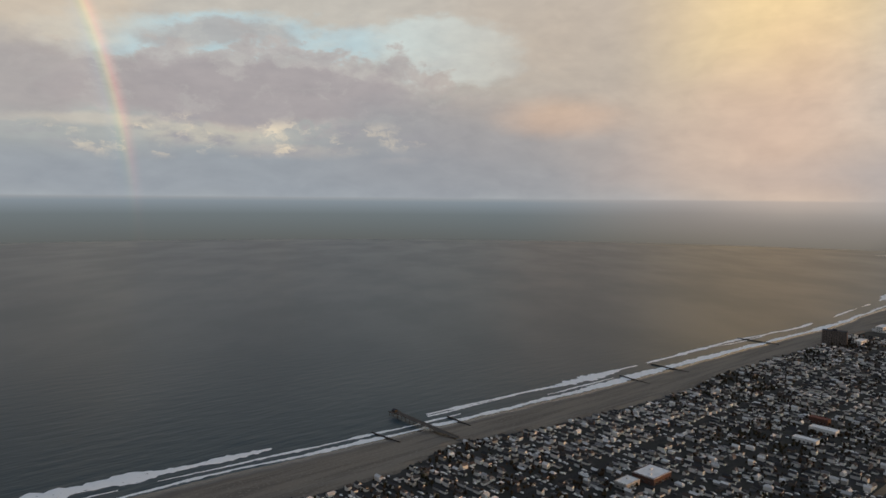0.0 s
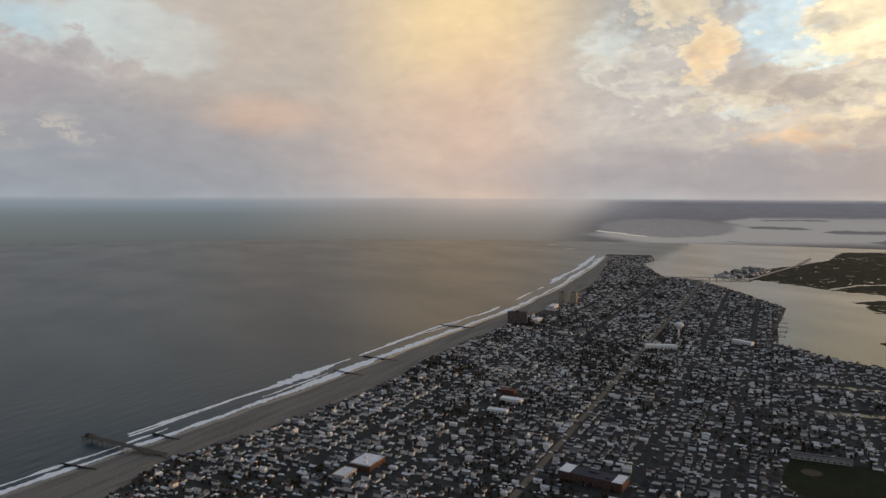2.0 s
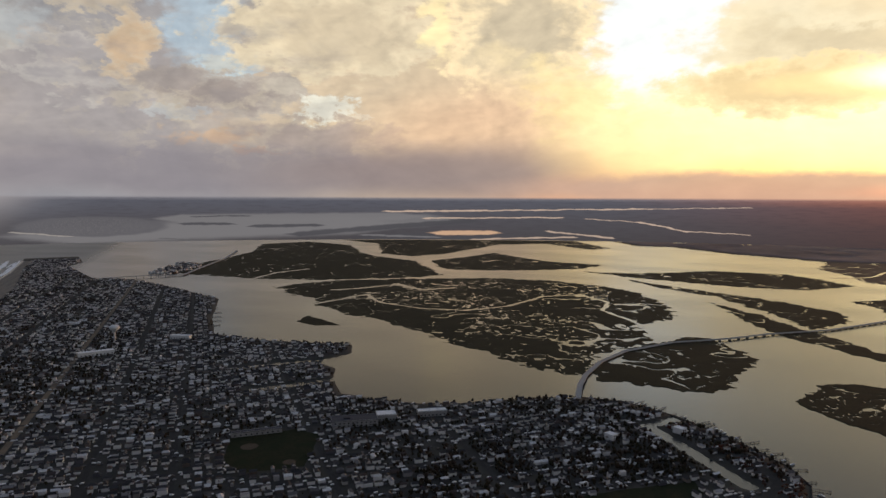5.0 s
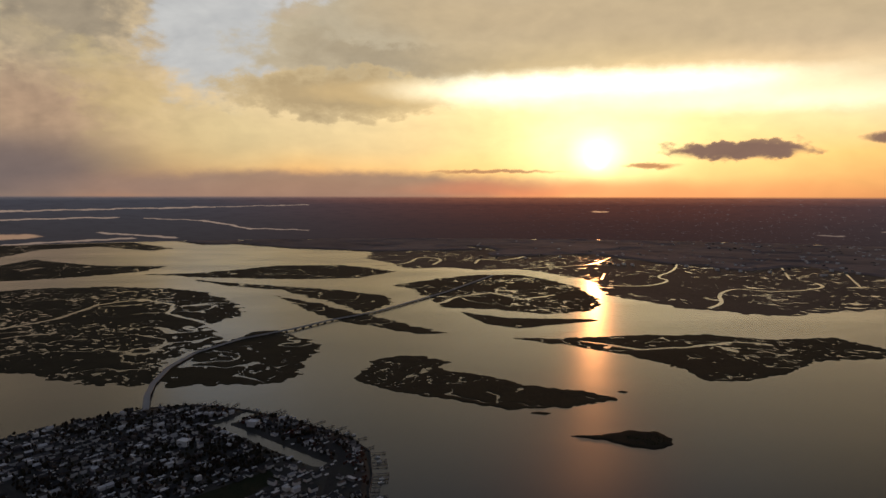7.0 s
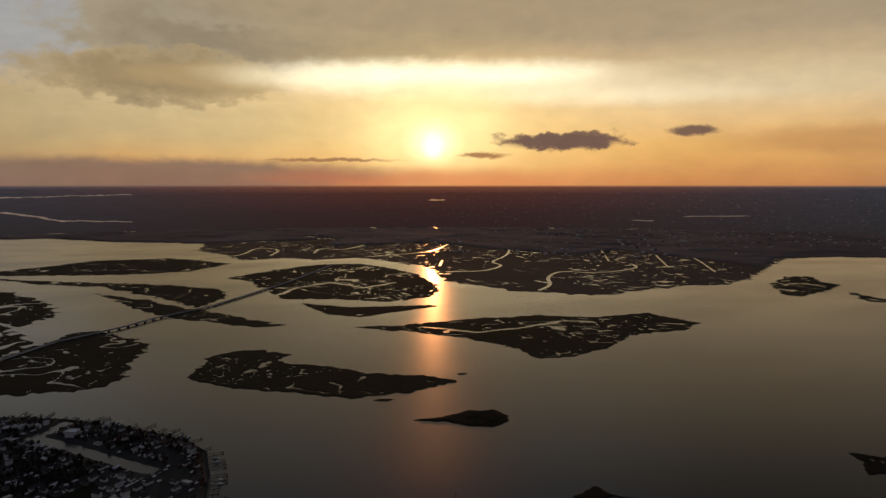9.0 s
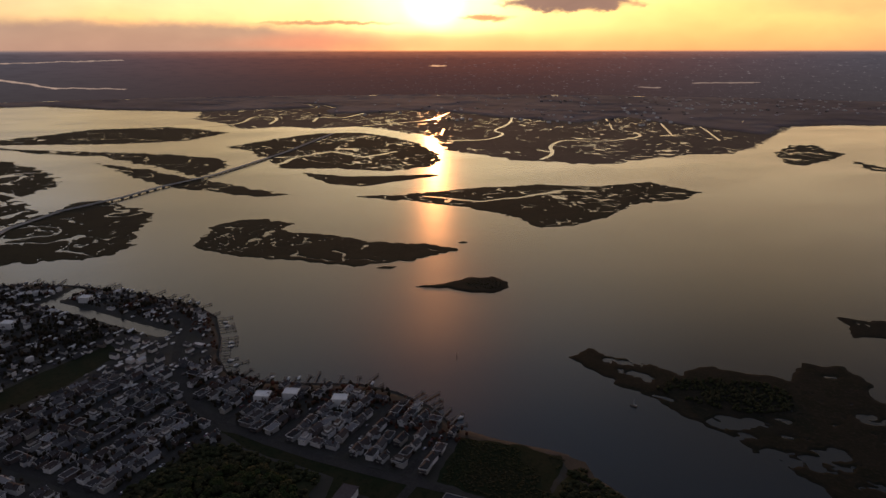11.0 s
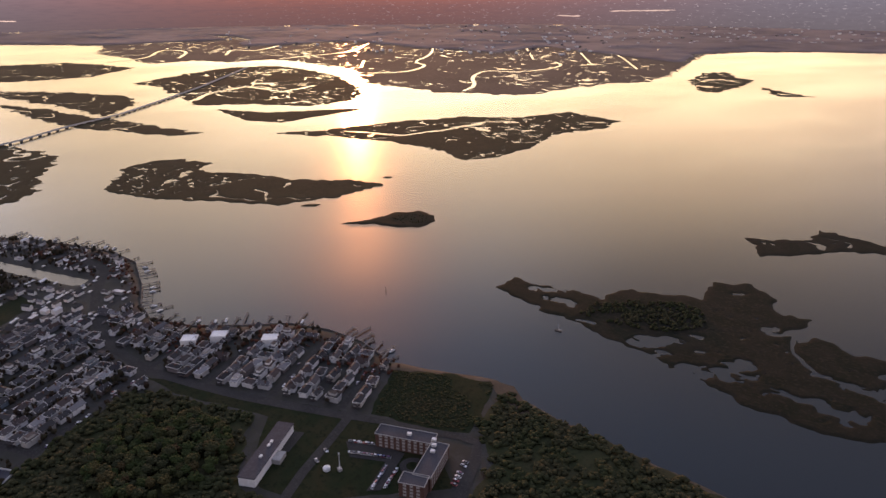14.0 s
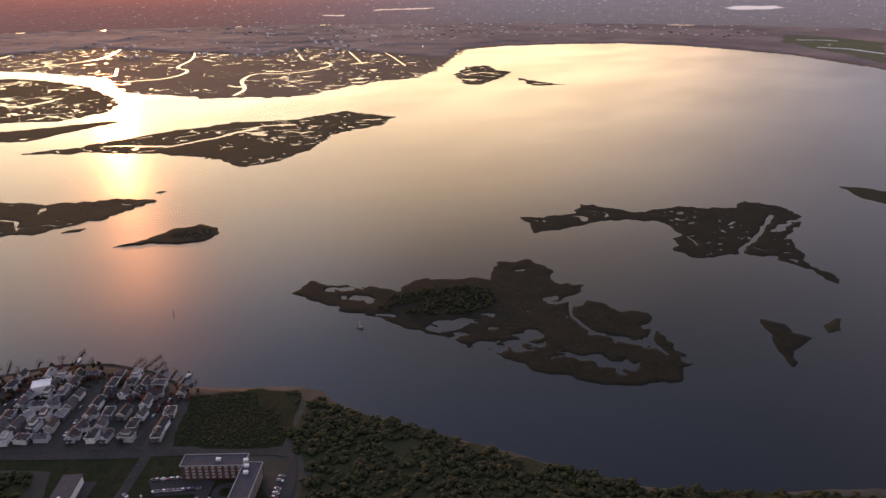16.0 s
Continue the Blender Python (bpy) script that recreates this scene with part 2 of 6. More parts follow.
# puffs: lit heaps and grey hollows where the cloud is broken
heap = N.noise(N.vec("MULTIPLY", N.vec("ADD", P, fine), (1, 1.9, 1)), 0.33, 7.0, 0.58)
hollow = N.noise(N.vec("MULTIPLY", N.vec("ADD", P, (31, 7, 0)), (1, 2.3, 1)), 0.24, 6.0, 0.55)


def puffs(az, el, sa, se, lit, dim, amount):
    global SKY
    r = N.blob(PS, az, el, sa, se, 0.5)
    SKY = N.mix(N.math("MULTIPLY", N.math("MULTIPLY", r, N.smooth(hollow, 0.46, 0.66)), amount), SKY, dim)
    SKY = N.mix(N.math("MULTIPLY", N.math("MULTIPLY", r, N.smooth(heap, 0.5, 0.66)), amount), SKY, lit)


puffs(48, 9.5, 12, 6.0, lin(238, 220, 190, 1.15), lin(180, 168, 162, 1.15), 0.4)
puffs(-14, 10.0, 18, 4.5, lin(206, 202, 198), lin(164, 157, 162), 0.25)
puffs(-17, 4.5, 13, 1.2, lin(230, 212, 192), lin(160, 156, 164), 0.9)
# relief of the heaps: sides turned to the sun are lighter
toward = N.math("SUBTRACT", billow(PB, 0.3, 3.5), billow(N.vec("ADD", PB, (0.7, -0.15, 0)), 0.3, 3.5))
relief = N.math("MULTIPLY", toward, N.math("MULTIPLY", N.smooth(EL, 1.5, 6.0), N.smooth(N.math("ABSOLUTE", N.math("SUBTRACT", AZ, 56)), 34, 14, 0.15, 0.7)))
SKY = N.mix(1.0, SKY, N.ramp(N.math("ADD", relief, 0.5), [(0.2, (0.7, 0.71, 0.74, 1)), (0.8, (1.3, 1.29, 1.26, 1))]), "MULTIPLY")
# fine texture of the cloud base
tex = N.noise(N.vec("MULTIPLY", N.vec("ADD", P, N.vec("MULTIPLY", big, (0.5, 0.5, 0))), (1, 2.2, 1)), 0.32, 5.0, 0.55)
SKY = N.mix(0.38, SKY, N.mix(1.0, SKY, N.ramp(tex, [(0.3, (0.84, 0.84, 0.86, 1)), (0.7, (1.16, 1.15, 1.13, 1))]), "MULTIPLY"))
# what lies past the ground, up to the horizon: sea and coast, haze painted in
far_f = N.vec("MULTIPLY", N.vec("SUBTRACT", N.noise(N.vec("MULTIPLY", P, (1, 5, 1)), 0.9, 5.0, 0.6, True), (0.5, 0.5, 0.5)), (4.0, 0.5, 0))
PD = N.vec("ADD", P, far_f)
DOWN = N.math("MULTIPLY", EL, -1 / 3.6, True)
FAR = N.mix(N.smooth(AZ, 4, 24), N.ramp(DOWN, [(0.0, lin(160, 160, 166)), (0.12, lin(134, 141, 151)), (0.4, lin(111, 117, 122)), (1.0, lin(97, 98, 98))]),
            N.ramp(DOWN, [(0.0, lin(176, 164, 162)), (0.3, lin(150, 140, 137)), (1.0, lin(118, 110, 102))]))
# toward the sun the painted haze over land turns rosy
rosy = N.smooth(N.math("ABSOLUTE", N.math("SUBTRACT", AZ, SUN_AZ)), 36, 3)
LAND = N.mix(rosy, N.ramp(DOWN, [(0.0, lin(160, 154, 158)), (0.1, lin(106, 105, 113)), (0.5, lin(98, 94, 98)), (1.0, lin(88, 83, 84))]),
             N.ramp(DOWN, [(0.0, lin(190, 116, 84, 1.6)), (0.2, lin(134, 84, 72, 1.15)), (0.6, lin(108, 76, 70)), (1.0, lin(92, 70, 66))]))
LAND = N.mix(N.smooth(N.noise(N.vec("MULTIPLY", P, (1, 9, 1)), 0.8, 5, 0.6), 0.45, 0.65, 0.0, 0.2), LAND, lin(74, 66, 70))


def far_layer(az, el, sa, se, colour, amount=1.0, soft=0.4):
    global LAND
    LAND = N.mix(N.math("MULTIPLY", N.blob(PD, az, el, sa, se, soft), amount), LAND, colour)


def far_line(a0, e0, a1, e1, thick, colour, amount=0.9):
    """A narrow strip between two bearings: a channel or a low island far off."""
    global LAND
    p = N.split(PD)
    t = N.math("MULTIPLY", N.math("SUBTRACT", p[0], a0), 1 / (a1 - a0), True)
    dv = N.math("ABSOLUTE", N.math("SUBTRACT", p[1], N.math("ADD", e0, N.math("MULTIPLY", t, e1 - e0))))
    dh = N.math("ABSOLUTE", N.math("SUBTRACT", p[0], N.math("ADD", a0, N.math("MULTIPLY", t, a1 - a0))))
    d = N.math("ADD", dv, N.math("MULTIPLY", dh, 0.15))
    LAND = N.mix(N.math("MULTIPLY", N.smooth(d, thick * 1.3, thick * 0.6), amount), LAND, colour)


PD = N.vec("ADD", P, N.vec("MULTIPLY", far_f, (0.35, 0.35, 0)))
# far water has the sky's reflection painted in as a flat colour
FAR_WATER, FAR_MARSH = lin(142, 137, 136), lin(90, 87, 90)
far_line(40, -2.9, 60, -2.3, 0.75, FAR_WATER, 0.95)
far_line(47, -1.75, 64, -1.6, 0.32, FAR_WATER, 0.9)
far_line(60, -2.3, 66, -1.9, 0.5, FAR_WATER, 0.8)
PD = N.vec("ADD", P, N.vec("MULTIPLY", far_f, (0.2, 0.5, 0)))
far_layer(41, -2.3, 5.0, 0.72, lin(112, 108, 110), 0.95, 0.1)
far_line(35.9, -2.62, 39.5, -2.98, 0.05, lin(196, 184, 172), 0.7)
speck = N.math("MULTIPLY", N.smooth(N.noise(N.vec("MULTIPLY", P, (1, 4, 1)), 9, 3, 0.6), 0.52, 0.7), N.blob(P, 41, -2.3, 4.4, 0.6, 0.2))
LAND = N.mix(N.math("MULTIPLY", speck, 0.5), LAND, lin(168, 160, 158))
far_line(45.5, -3.25, 52, -3.6, 0.035, lin(110, 106, 106), 0.8)
far_line(47.2, -2.15, 50.6, -2.2, 0.09, FAR_MARSH)
far_line(52.5, -2.38, 57.2, -2.33, 0.12, FAR_MARSH)
far_line(48, -1.62, 52, -1.55, 0.06, FAR_MARSH, 0.8)
far_line(56.0, -3.0, 69.5, -1.95, 0.2, FAR_MARSH)
far_line(62, -3.3, 72, -3.2, 0.3, FAR_MARSH, 0.8)
far_line(61, -3.1, 67, -3.3, 0.07, FAR_WATER, 0.8)
# sunset shine painted onto distant channels and ponds
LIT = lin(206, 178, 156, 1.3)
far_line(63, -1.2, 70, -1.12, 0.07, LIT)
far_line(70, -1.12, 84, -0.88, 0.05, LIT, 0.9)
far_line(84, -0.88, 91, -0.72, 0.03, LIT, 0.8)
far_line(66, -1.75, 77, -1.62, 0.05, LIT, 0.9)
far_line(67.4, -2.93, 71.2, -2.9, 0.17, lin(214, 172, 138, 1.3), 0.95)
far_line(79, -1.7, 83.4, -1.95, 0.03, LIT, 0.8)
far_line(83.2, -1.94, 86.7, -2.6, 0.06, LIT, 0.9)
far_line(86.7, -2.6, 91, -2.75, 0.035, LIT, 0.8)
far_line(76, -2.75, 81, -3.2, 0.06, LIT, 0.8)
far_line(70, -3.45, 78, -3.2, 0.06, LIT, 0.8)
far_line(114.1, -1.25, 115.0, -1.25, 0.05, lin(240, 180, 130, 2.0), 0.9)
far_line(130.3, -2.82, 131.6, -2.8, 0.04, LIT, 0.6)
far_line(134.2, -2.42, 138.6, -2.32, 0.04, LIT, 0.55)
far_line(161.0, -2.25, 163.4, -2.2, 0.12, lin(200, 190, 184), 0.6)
# painted glints: pale noise specks over the far land
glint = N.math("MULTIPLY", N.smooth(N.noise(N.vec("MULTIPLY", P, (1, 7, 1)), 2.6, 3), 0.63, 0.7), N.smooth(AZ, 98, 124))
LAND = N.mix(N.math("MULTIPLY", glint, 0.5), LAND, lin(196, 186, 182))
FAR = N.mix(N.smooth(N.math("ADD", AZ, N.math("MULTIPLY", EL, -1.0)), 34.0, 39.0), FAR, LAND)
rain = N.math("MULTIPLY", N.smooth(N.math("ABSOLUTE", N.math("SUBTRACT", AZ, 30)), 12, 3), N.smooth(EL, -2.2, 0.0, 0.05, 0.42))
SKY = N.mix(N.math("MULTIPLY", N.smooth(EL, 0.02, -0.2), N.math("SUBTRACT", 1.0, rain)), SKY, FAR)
# the rainbow stands 42 degrees round the point opposite to the sun
anti = (math.cos(radians(SUN_EL)) * math.sin(radians(SUN_AZ + 180)), math.cos(radians(SUN_EL)) * math.cos(radians(SUN_AZ + 180)), -math.sin(radians(SUN_EL)))
bow = N.math("MULTIPLY", N.math("ARCCOSINE", N.vec("DOT_PRODUCT", N.vec("NORMALIZE", way), anti)), 57.29578)
bow_c = N.ramp(N.smooth(bow, 40.4, 43.0), [(0.0, (0, 0, 0, 1)), (0.3, (0.0, 0.03, 0.05, 1)), (0.5, (0.03, 0.08, 0.02, 1)), (0.66, (0.22, 0.15, 0.02, 1)), (0.8, (0.26, 0.05, 0.02, 1)), (1.0, (0, 0, 0, 1))])
SKY = N.mix(N.smooth(EL, -2.5, 9, 0.02, 0.7), SKY, bow_c, "ADD")
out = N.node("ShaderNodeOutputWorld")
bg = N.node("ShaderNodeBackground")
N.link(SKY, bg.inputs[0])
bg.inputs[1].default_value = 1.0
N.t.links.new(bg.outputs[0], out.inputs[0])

sun = new("sun", bpy.data.lights.new("sun", "SUN"))
sun.data.energy, sun.data.angle, sun.data.color = 1.0, radians(0.8), (1.0, 0.35, 0.1)
s_dir = Vector((math.sin(radians(SUN_AZ)) * math.cos(radians(SUN_EL)), math.cos(radians(SUN_AZ)) * math.cos(radians(SUN_EL)), math.sin(radians(SUN_EL))))
sun.matrix_basis = look(s_dir * 1000, (0, 0, 0))


# ---------------------------------------------------------------- materials
def material(name, build):
    m = bpy.data.materials.new(name)
    m.use_nodes = True
    n = Net(m.node_tree)
    o = n.node("ShaderNodeOutputMaterial")
    n.t.links.new(build(n), o.inputs[0])
    return m


def surface(n, colour, rough=0.8, metal=0.0, bump=None, strength=0.4, distance=0.1, ior=1.45):
    b = n.node("ShaderNodeBsdfPrincipled")
    if not isinstance(rough, bpy.types.NodeSocket) and rough > 0.94:
        b.inputs["Specular IOR Level"].default_value = 0.12      # leaves and grass have next to no gloss
    n.link(colour, b.inputs["Base Color"])
    n.link(rough, b.inputs["Roughness"])
    b.inputs["Metallic"].default_value = metal
    b.inputs["IOR"].default_value = ior
    if bump is not None:
        u = n.node("ShaderNodeBump")
        u.inputs["Strength"].default_value = strength
        u.inputs["Distance"].default_value = distance
        n.link(bump, u.inputs["Height"])
        n.t.links.new(u.outputs[0], b.inputs["Normal"])
    return b.outputs[0]


def where(n):
    return n.node("ShaderNodeNewGeometry").outputs["Position"]


def rgb(r, g, b):
    return (r, g, b, 1.0)


def speckled(a, b, scale, c=None, scale2=None, rough=0.85, bump=0.0, dist=0.1):
    """Two tones by coarse noise, a third by fine noise, with some relief."""
    def build(n):
        p = where(n)
        col = n.mix(n.smooth(n.noise(p, scale, 5), 0.35, 0.65), rgb(*a), rgb(*b))
        fine_n = n.noise(p, scale2 or scale * 9, 4)
        if c:
            col = n.mix(n.smooth(fine_n, 0.48, 0.7), col, rgb(*c))
        return surface(n, col, rough, 0, fine_n if bump else None, bump, dist)
    return build


def water_build(n):
    p = where(n)
    x = n.split(p)
    s = n.math("ADD", n.math("MULTIPLY", x[0], -0.65), n.math("MULTIPLY", x[1], 0.76))
    sea = n.smooth(s, 500, 640)
    # swell runs in along the coast and is seen where it lies near
    q = n.xyz(n.math("ADD", n.math("MULTIPLY", x[0], 0.76), n.math("MULTIPLY", x[1], 0.65)), s)
    swell = n.noise(n.vec("MULTIPLY", q, (0.3, 1.0, 1)), 0.07, 3, 0.5)
    near = n.smooth(n.vec("LENGTH", p), 1900, 500)
    wind = n.noise(n.vec("MULTIPLY", p, (1, 0.5, 1)), 0.004, 4, 0.55)
    h = n.math("MULTIPLY", swell, n.math("MULTIPLY", n.math("MULTIPLY", sea, near), 3.2))
    col = n.mix(sea, rgb(0.005, 0.010, 0.014), rgb(0.018, 0.042, 0.056))
    b = n.node("ShaderNodeBsdfPrincipled")
    n.link(col, b.inputs["Base Color"])
    n.link(n.math("ADD", n.smooth(wind, 0.3, 0.7, 0.19, 0.24), n.math("MULTIPLY", sea, 0.1)), b.inputs["Roughness"])
    n.link(n.smooth(s, 500, 640, 1.31, 1.23), b.inputs["IOR"])
    u = n.node("ShaderNodeBump")
    u.inputs["Strength"].default_value = 0.4
    u.inputs["Distance"].default_value = 1.0
    n.link(h, u.inputs["Height"])
    n.t.links.new(u.outputs[0], b.inputs["Normal"])
    return b.outputs[0]


WATER = material("bay_and_sea_water", water_build)
MARSH = material("marsh_grass", speckled((0.03, 0.027, 0.014), (0.021, 0.02, 0.011), 0.02, (0.04, 0.034, 0.02), 0.25, 0.95, 0.5, 0.3))
# darker copy of the marsh: the near islands' shade is put into the colour
SHADED_MARSH = material("shaded_marsh_copy", speckled((0.017, 0.015, 0.010), (0.009, 0.011, 0.006), 0.05, (0.028, 0.022, 0.015), 0.35, 0.95, 0.6, 0.4))
# mainland marsh lifted toward straw: distance haze is put into its colour
HAZED_STRAW = material("hazed_straw_marsh", speckled((0.12, 0.085, 0.062), (0.09, 0.066, 0.05), 0.004, (0.15, 0.11, 0.08), 0.1, 0.95, 0.5, 0.3))
# brown woods paled and tinted in base colour, standing in for haze
WOODS = material("hazed_autumn_woods", speckled((0.15, 0.112, 0.105), (0.26, 0.19, 0.165), 0.0022, (0.2, 0.15, 0.14), 0.012, 0.95, 0.6, 2.0))


def town_build(n):
    p = where(n)
    a = n.noise(p, 0.05, 4)
    b = n.noise(p, 0.5, 4)
    col = n.mix(n.smooth(a, 0.4, 0.6), rgb(0.02, 0.02, 0.016), rgb(0.034, 0.032, 0.031))
    col = n.mix(n.smooth(b, 0.5, 0.68), col, rgb(0.02, 0.024, 0.013))
    return surface(n, col, 0.9, 0, b, 0.4, 0.3)


TOWN = material("town_lots", town_build)


def sand_build(n):
    p = where(n)
    x = n.split(p)
    s = n.math("ADD", n.math("MULTIPLY", x[0], -0.65), n.math("MULTIPLY", x[1], 0.76))
    q = n.xyz(n.math("ADD", n.math("MULTIPLY", x[0], 0.76), n.math("MULTIPLY", x[1], 0.65)), s)
    streak = n.noise(n.vec("MULTIPLY", q, (0.06, 1, 1)), 0.09, 4, 0.6)
    z = x[2]
    col = n.mix(n.smooth(streak, 0.42, 0.62), rgb(0.2, 0.17, 0.135), rgb(0.13, 0.11, 0.09))
    col = n.mix(n.smooth(n.noise(q, 0.3, 5), 0.5, 0.72), col, rgb(0.24, 0.21, 0.17))
    col = n.mix(n.smooth(z, 0.9, 0.3), col, rgb(0.085, 0.072, 0.06))
    return surface(n, col, n.smooth(z, 0.25, 0.8, 0.25, 0.9), 0, n.noise(p, 0.8, 4), 0.4, 0.1)


SAND = material("beach_sand", sand_build)


# far walls whiter than the near siding: extra brightness put into the paint
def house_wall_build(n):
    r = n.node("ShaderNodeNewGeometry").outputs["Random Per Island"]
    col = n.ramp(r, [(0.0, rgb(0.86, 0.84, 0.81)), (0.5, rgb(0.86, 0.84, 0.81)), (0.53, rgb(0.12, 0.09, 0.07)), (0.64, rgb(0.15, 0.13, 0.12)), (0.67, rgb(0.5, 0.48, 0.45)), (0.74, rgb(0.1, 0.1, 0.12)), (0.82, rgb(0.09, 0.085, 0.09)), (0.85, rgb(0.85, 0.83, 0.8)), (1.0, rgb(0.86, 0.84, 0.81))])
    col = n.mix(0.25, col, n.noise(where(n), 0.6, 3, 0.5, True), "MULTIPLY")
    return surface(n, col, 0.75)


# more pale roofs than nearby, a colour lift for the dim far town
def house_roof_build(n):
    r = n.node("ShaderNodeNewGeometry").outputs["Random Per Island"]
    col = n.ramp(r, [(0.0, rgb(0.016, 0.016, 0.018)), (0.4, rgb(0.028, 0.027, 0.028)), (0.6, rgb(0.045, 0.044, 0.047)), (0.7, rgb(0.06, 0.038, 0.03)), (0.78, rgb(0.1, 0.095, 0.095)), (0.84, rgb(0.22, 0.21, 0.21)), (0.88, rgb(0.6, 0.59, 0.58)), (1.0, rgb(0.75, 0.74, 0.72))])
    fn = n.noise(where(n), 1.2, 4)
    col = n.mix(n.smooth(fn, 0.4, 0.7, 0.0, 0.35), col, rgb(0.05, 0.05, 0.05))
    return surface(n, col, 0.8, 0, fn, 0.3, 0.05)


WALLS = material("whitened_house_walls", house_wall_build)
ROOFS = material("shingle_roofs", house_roof_build)
ASPHALT = material("worn_asphalt", speckled((0.045, 0.043, 0.041), (0.034, 0.033, 0.032), 0.05, (0.06, 0.057, 0.054), 0.8, 0.95))
TAN_ROAD = material("sandy_worn_road", speckled((0.2, 0.145, 0.09), (0.14, 0.105, 0.07), 0.03, (0.1, 0.08, 0.06), 0.5, 0.9))
GRASS = material("mown_grass", speckled((0.013, 0.020, 0.008), (0.024, 0.024, 0.011), 0.045, (0.009, 0.014, 0.006), 0.3, 0.95, 0.4, 0.2))


# ---------------------------------------------------------------- plan helpers
def lattice(ix, iy, seed):
    h = (ix * 374761393 + iy * 668265263 + seed * 974711) & 0x7FFFFFFF
    h = ((h ^ (h >> 13)) * 1274126177) & 0x7FFFFFFF
    return ((h ^ (h >> 16)) & 0xFFFF) / 65535.0


def value_noise(x, y, seed=0):
    ix, iy = np.floor(x).astype(np.int64), np.floor(y).astype(np.int64)
    fx, fy = x - ix, y - iy
    fx, fy = fx * fx * (3 - 2 * fx), fy * fy * (3 - 2 * fy)
    a, b = lattice(ix, iy, seed), lattice(ix + 1, iy, seed)
    c, d = lattice(ix, iy + 1, seed), lattice(ix + 1, iy + 1, seed)
    return (a + (b - a) * fx) * (1 - fy) + (c + (d - c) * fx) * fy


def fbm(x, y, scale, seed=0, octaves=4):
    """Noise about 0, in -1..1; scale is the size of its largest forms in metres."""
    t, amp, tot = 0.0, 1.0, 0.0
    for k in range(octaves):
        t = t + amp * (value_noise(x / scale * 2 ** k, y / scale * 2 ** k, seed + 17 * k) * 2 - 1)
        tot += amp
        amp *= 0.5
    return t / tot


def sstep(v, lo, hi):
    t = np.clip((v - lo) / (hi - lo), 0, 1)
    return t * t * (3 - 2 * t)


def line_distance(x, y, pts, closed=False):
    pts = np.array(pts, float)
    ends = np.roll(pts, -1, 0) if closed else pts[1:]
    starts = pts if closed else pts[:-1]
    best = np.full(x.shape, 1e9)
    for (ax, ay), (bx, by) in zip(starts, ends):
        dx, dy = bx - ax, by - ay
        t = np.clip(((x - ax) * dx + (y - ay) * dy) / (dx * dx + dy * dy + 1e-9), 0, 1)
        best = np.minimum(best, np.hypot(x - ax - t * dx, y - ay - t * dy))
    return best


def inside(x, y, pts):
    pts = np.array(pts, float)
    r = np.zeros(x.shape, bool)
    for (ax, ay), (bx, by) in zip(pts, np.roll(pts, -1, 0)):
        c = (ay > y) != (by > y)
        r ^= c & (x < (bx - ax) * (y - ay) / (by - ay + 1e-12) + ax)
    return r


def signed(x, y, pts):
    return line_distance(x, y, pts, True) * np.where(inside(x, y, pts), 1, -1)


def mesh_object(name, verts, faces, mat, smooth=False):
    me = bpy.data.meshes.new(name)
    me.from_pydata(verts, [], faces)
    for m in (mat if isinstance(mat, (list, tuple)) else [mat]):
        me.materials.append(m)
    if smooth:
        me.shade_smooth()
    me.update()
    return new(name, me)


def grid_sheet(name, box, step, height, mat, cut=-0.3, turn=0.0):
    """A sheet of land over a box, raised by height(x, y); what lies deep under water is left out."""
    x0, y0, x1, y1 = box
    nx, ny = int((x1 - x0) / step) + 2, int((y1 - y0) / step) + 2
    gx, gy = np.meshgrid(x0 + step * np.arange(nx), y0 + step * np.arange(ny))
    gx = gx + (lattice(np.arange(nx)[None, :], np.arange(ny)[:, None], 5) - 0.5) * step * 0.4
    gy = gy + (lattice(np.arange(nx)[None, :], np.arange(ny)[:, None], 6) - 0.5) * step * 0.4
    gz = height(gx, gy)
    top = np.maximum(np.maximum(gz[:-1, :-1], gz[1:, :-1]), np.maximum(gz[:-1, 1:], gz[1:, 1:]))
    j, i = np.nonzero(top > cut)
    a = j * nx + i
    quads = np.stack([a, a + 1, a + nx + 1, a + nx], 1)
    used, flat = np.unique(quads, return_inverse=True)
    v = np.stack([gx.ravel(), gy.ravel(), gz.ravel()], 1)[used]
    f = flat.reshape(-1, 4)
    me = bpy.data.meshes.new(name)
    me.vertices.add(len(v))
    me.vertices.foreach_set("co", v.ravel())
    me.loops.add(f.size)
    me.loops.foreach_set("vertex_index", f.ravel().astype(np.int32))
    me.polygons.add(len(f))
    me.polygons.foreach_set("loop_start", np.arange(0, f.size, 4, dtype=np.int32))
    me.update(calc_edges=True)
    me.materials.append(mat)
    me.shade_smooth()
    me.validate()
    return new(name, me)
# ---------------------------------------------------------------- the large structure
BEACH_LINE = [(-1080, 24), (-672, 372), (-306, 678), (-144, 798), (-30, 882), (78, 966), (216, 1066), (408, 1226), (594, 1386), (876, 1608), (1296, 2004), (1800, 2532), (2214, 3000)]
BAY_LINE = [(2280, 3072), (2472, 2946), (2274, 2688), (2124, 2592), (1824, 2100), (1872, 1974), (1794, 1746), (1626, 1380), (1368, 1182),
            (1206, 1038), (1188, 930), (1200, 840), (1230, 708), (1158, 670), (1074, 696), (1044, 636), (978, 600), (914, 546), (906, 480), (914, 414),
            (934, 366), (974, 312), (1014, 258), (1032, 210), (1038, 142), (996, 66), (948, 16), (900, -30), (852, -66), (804, -84), (732, -79),
            (684, -70), (648, -72), (612, -102), (588, -144), (570, -180)]
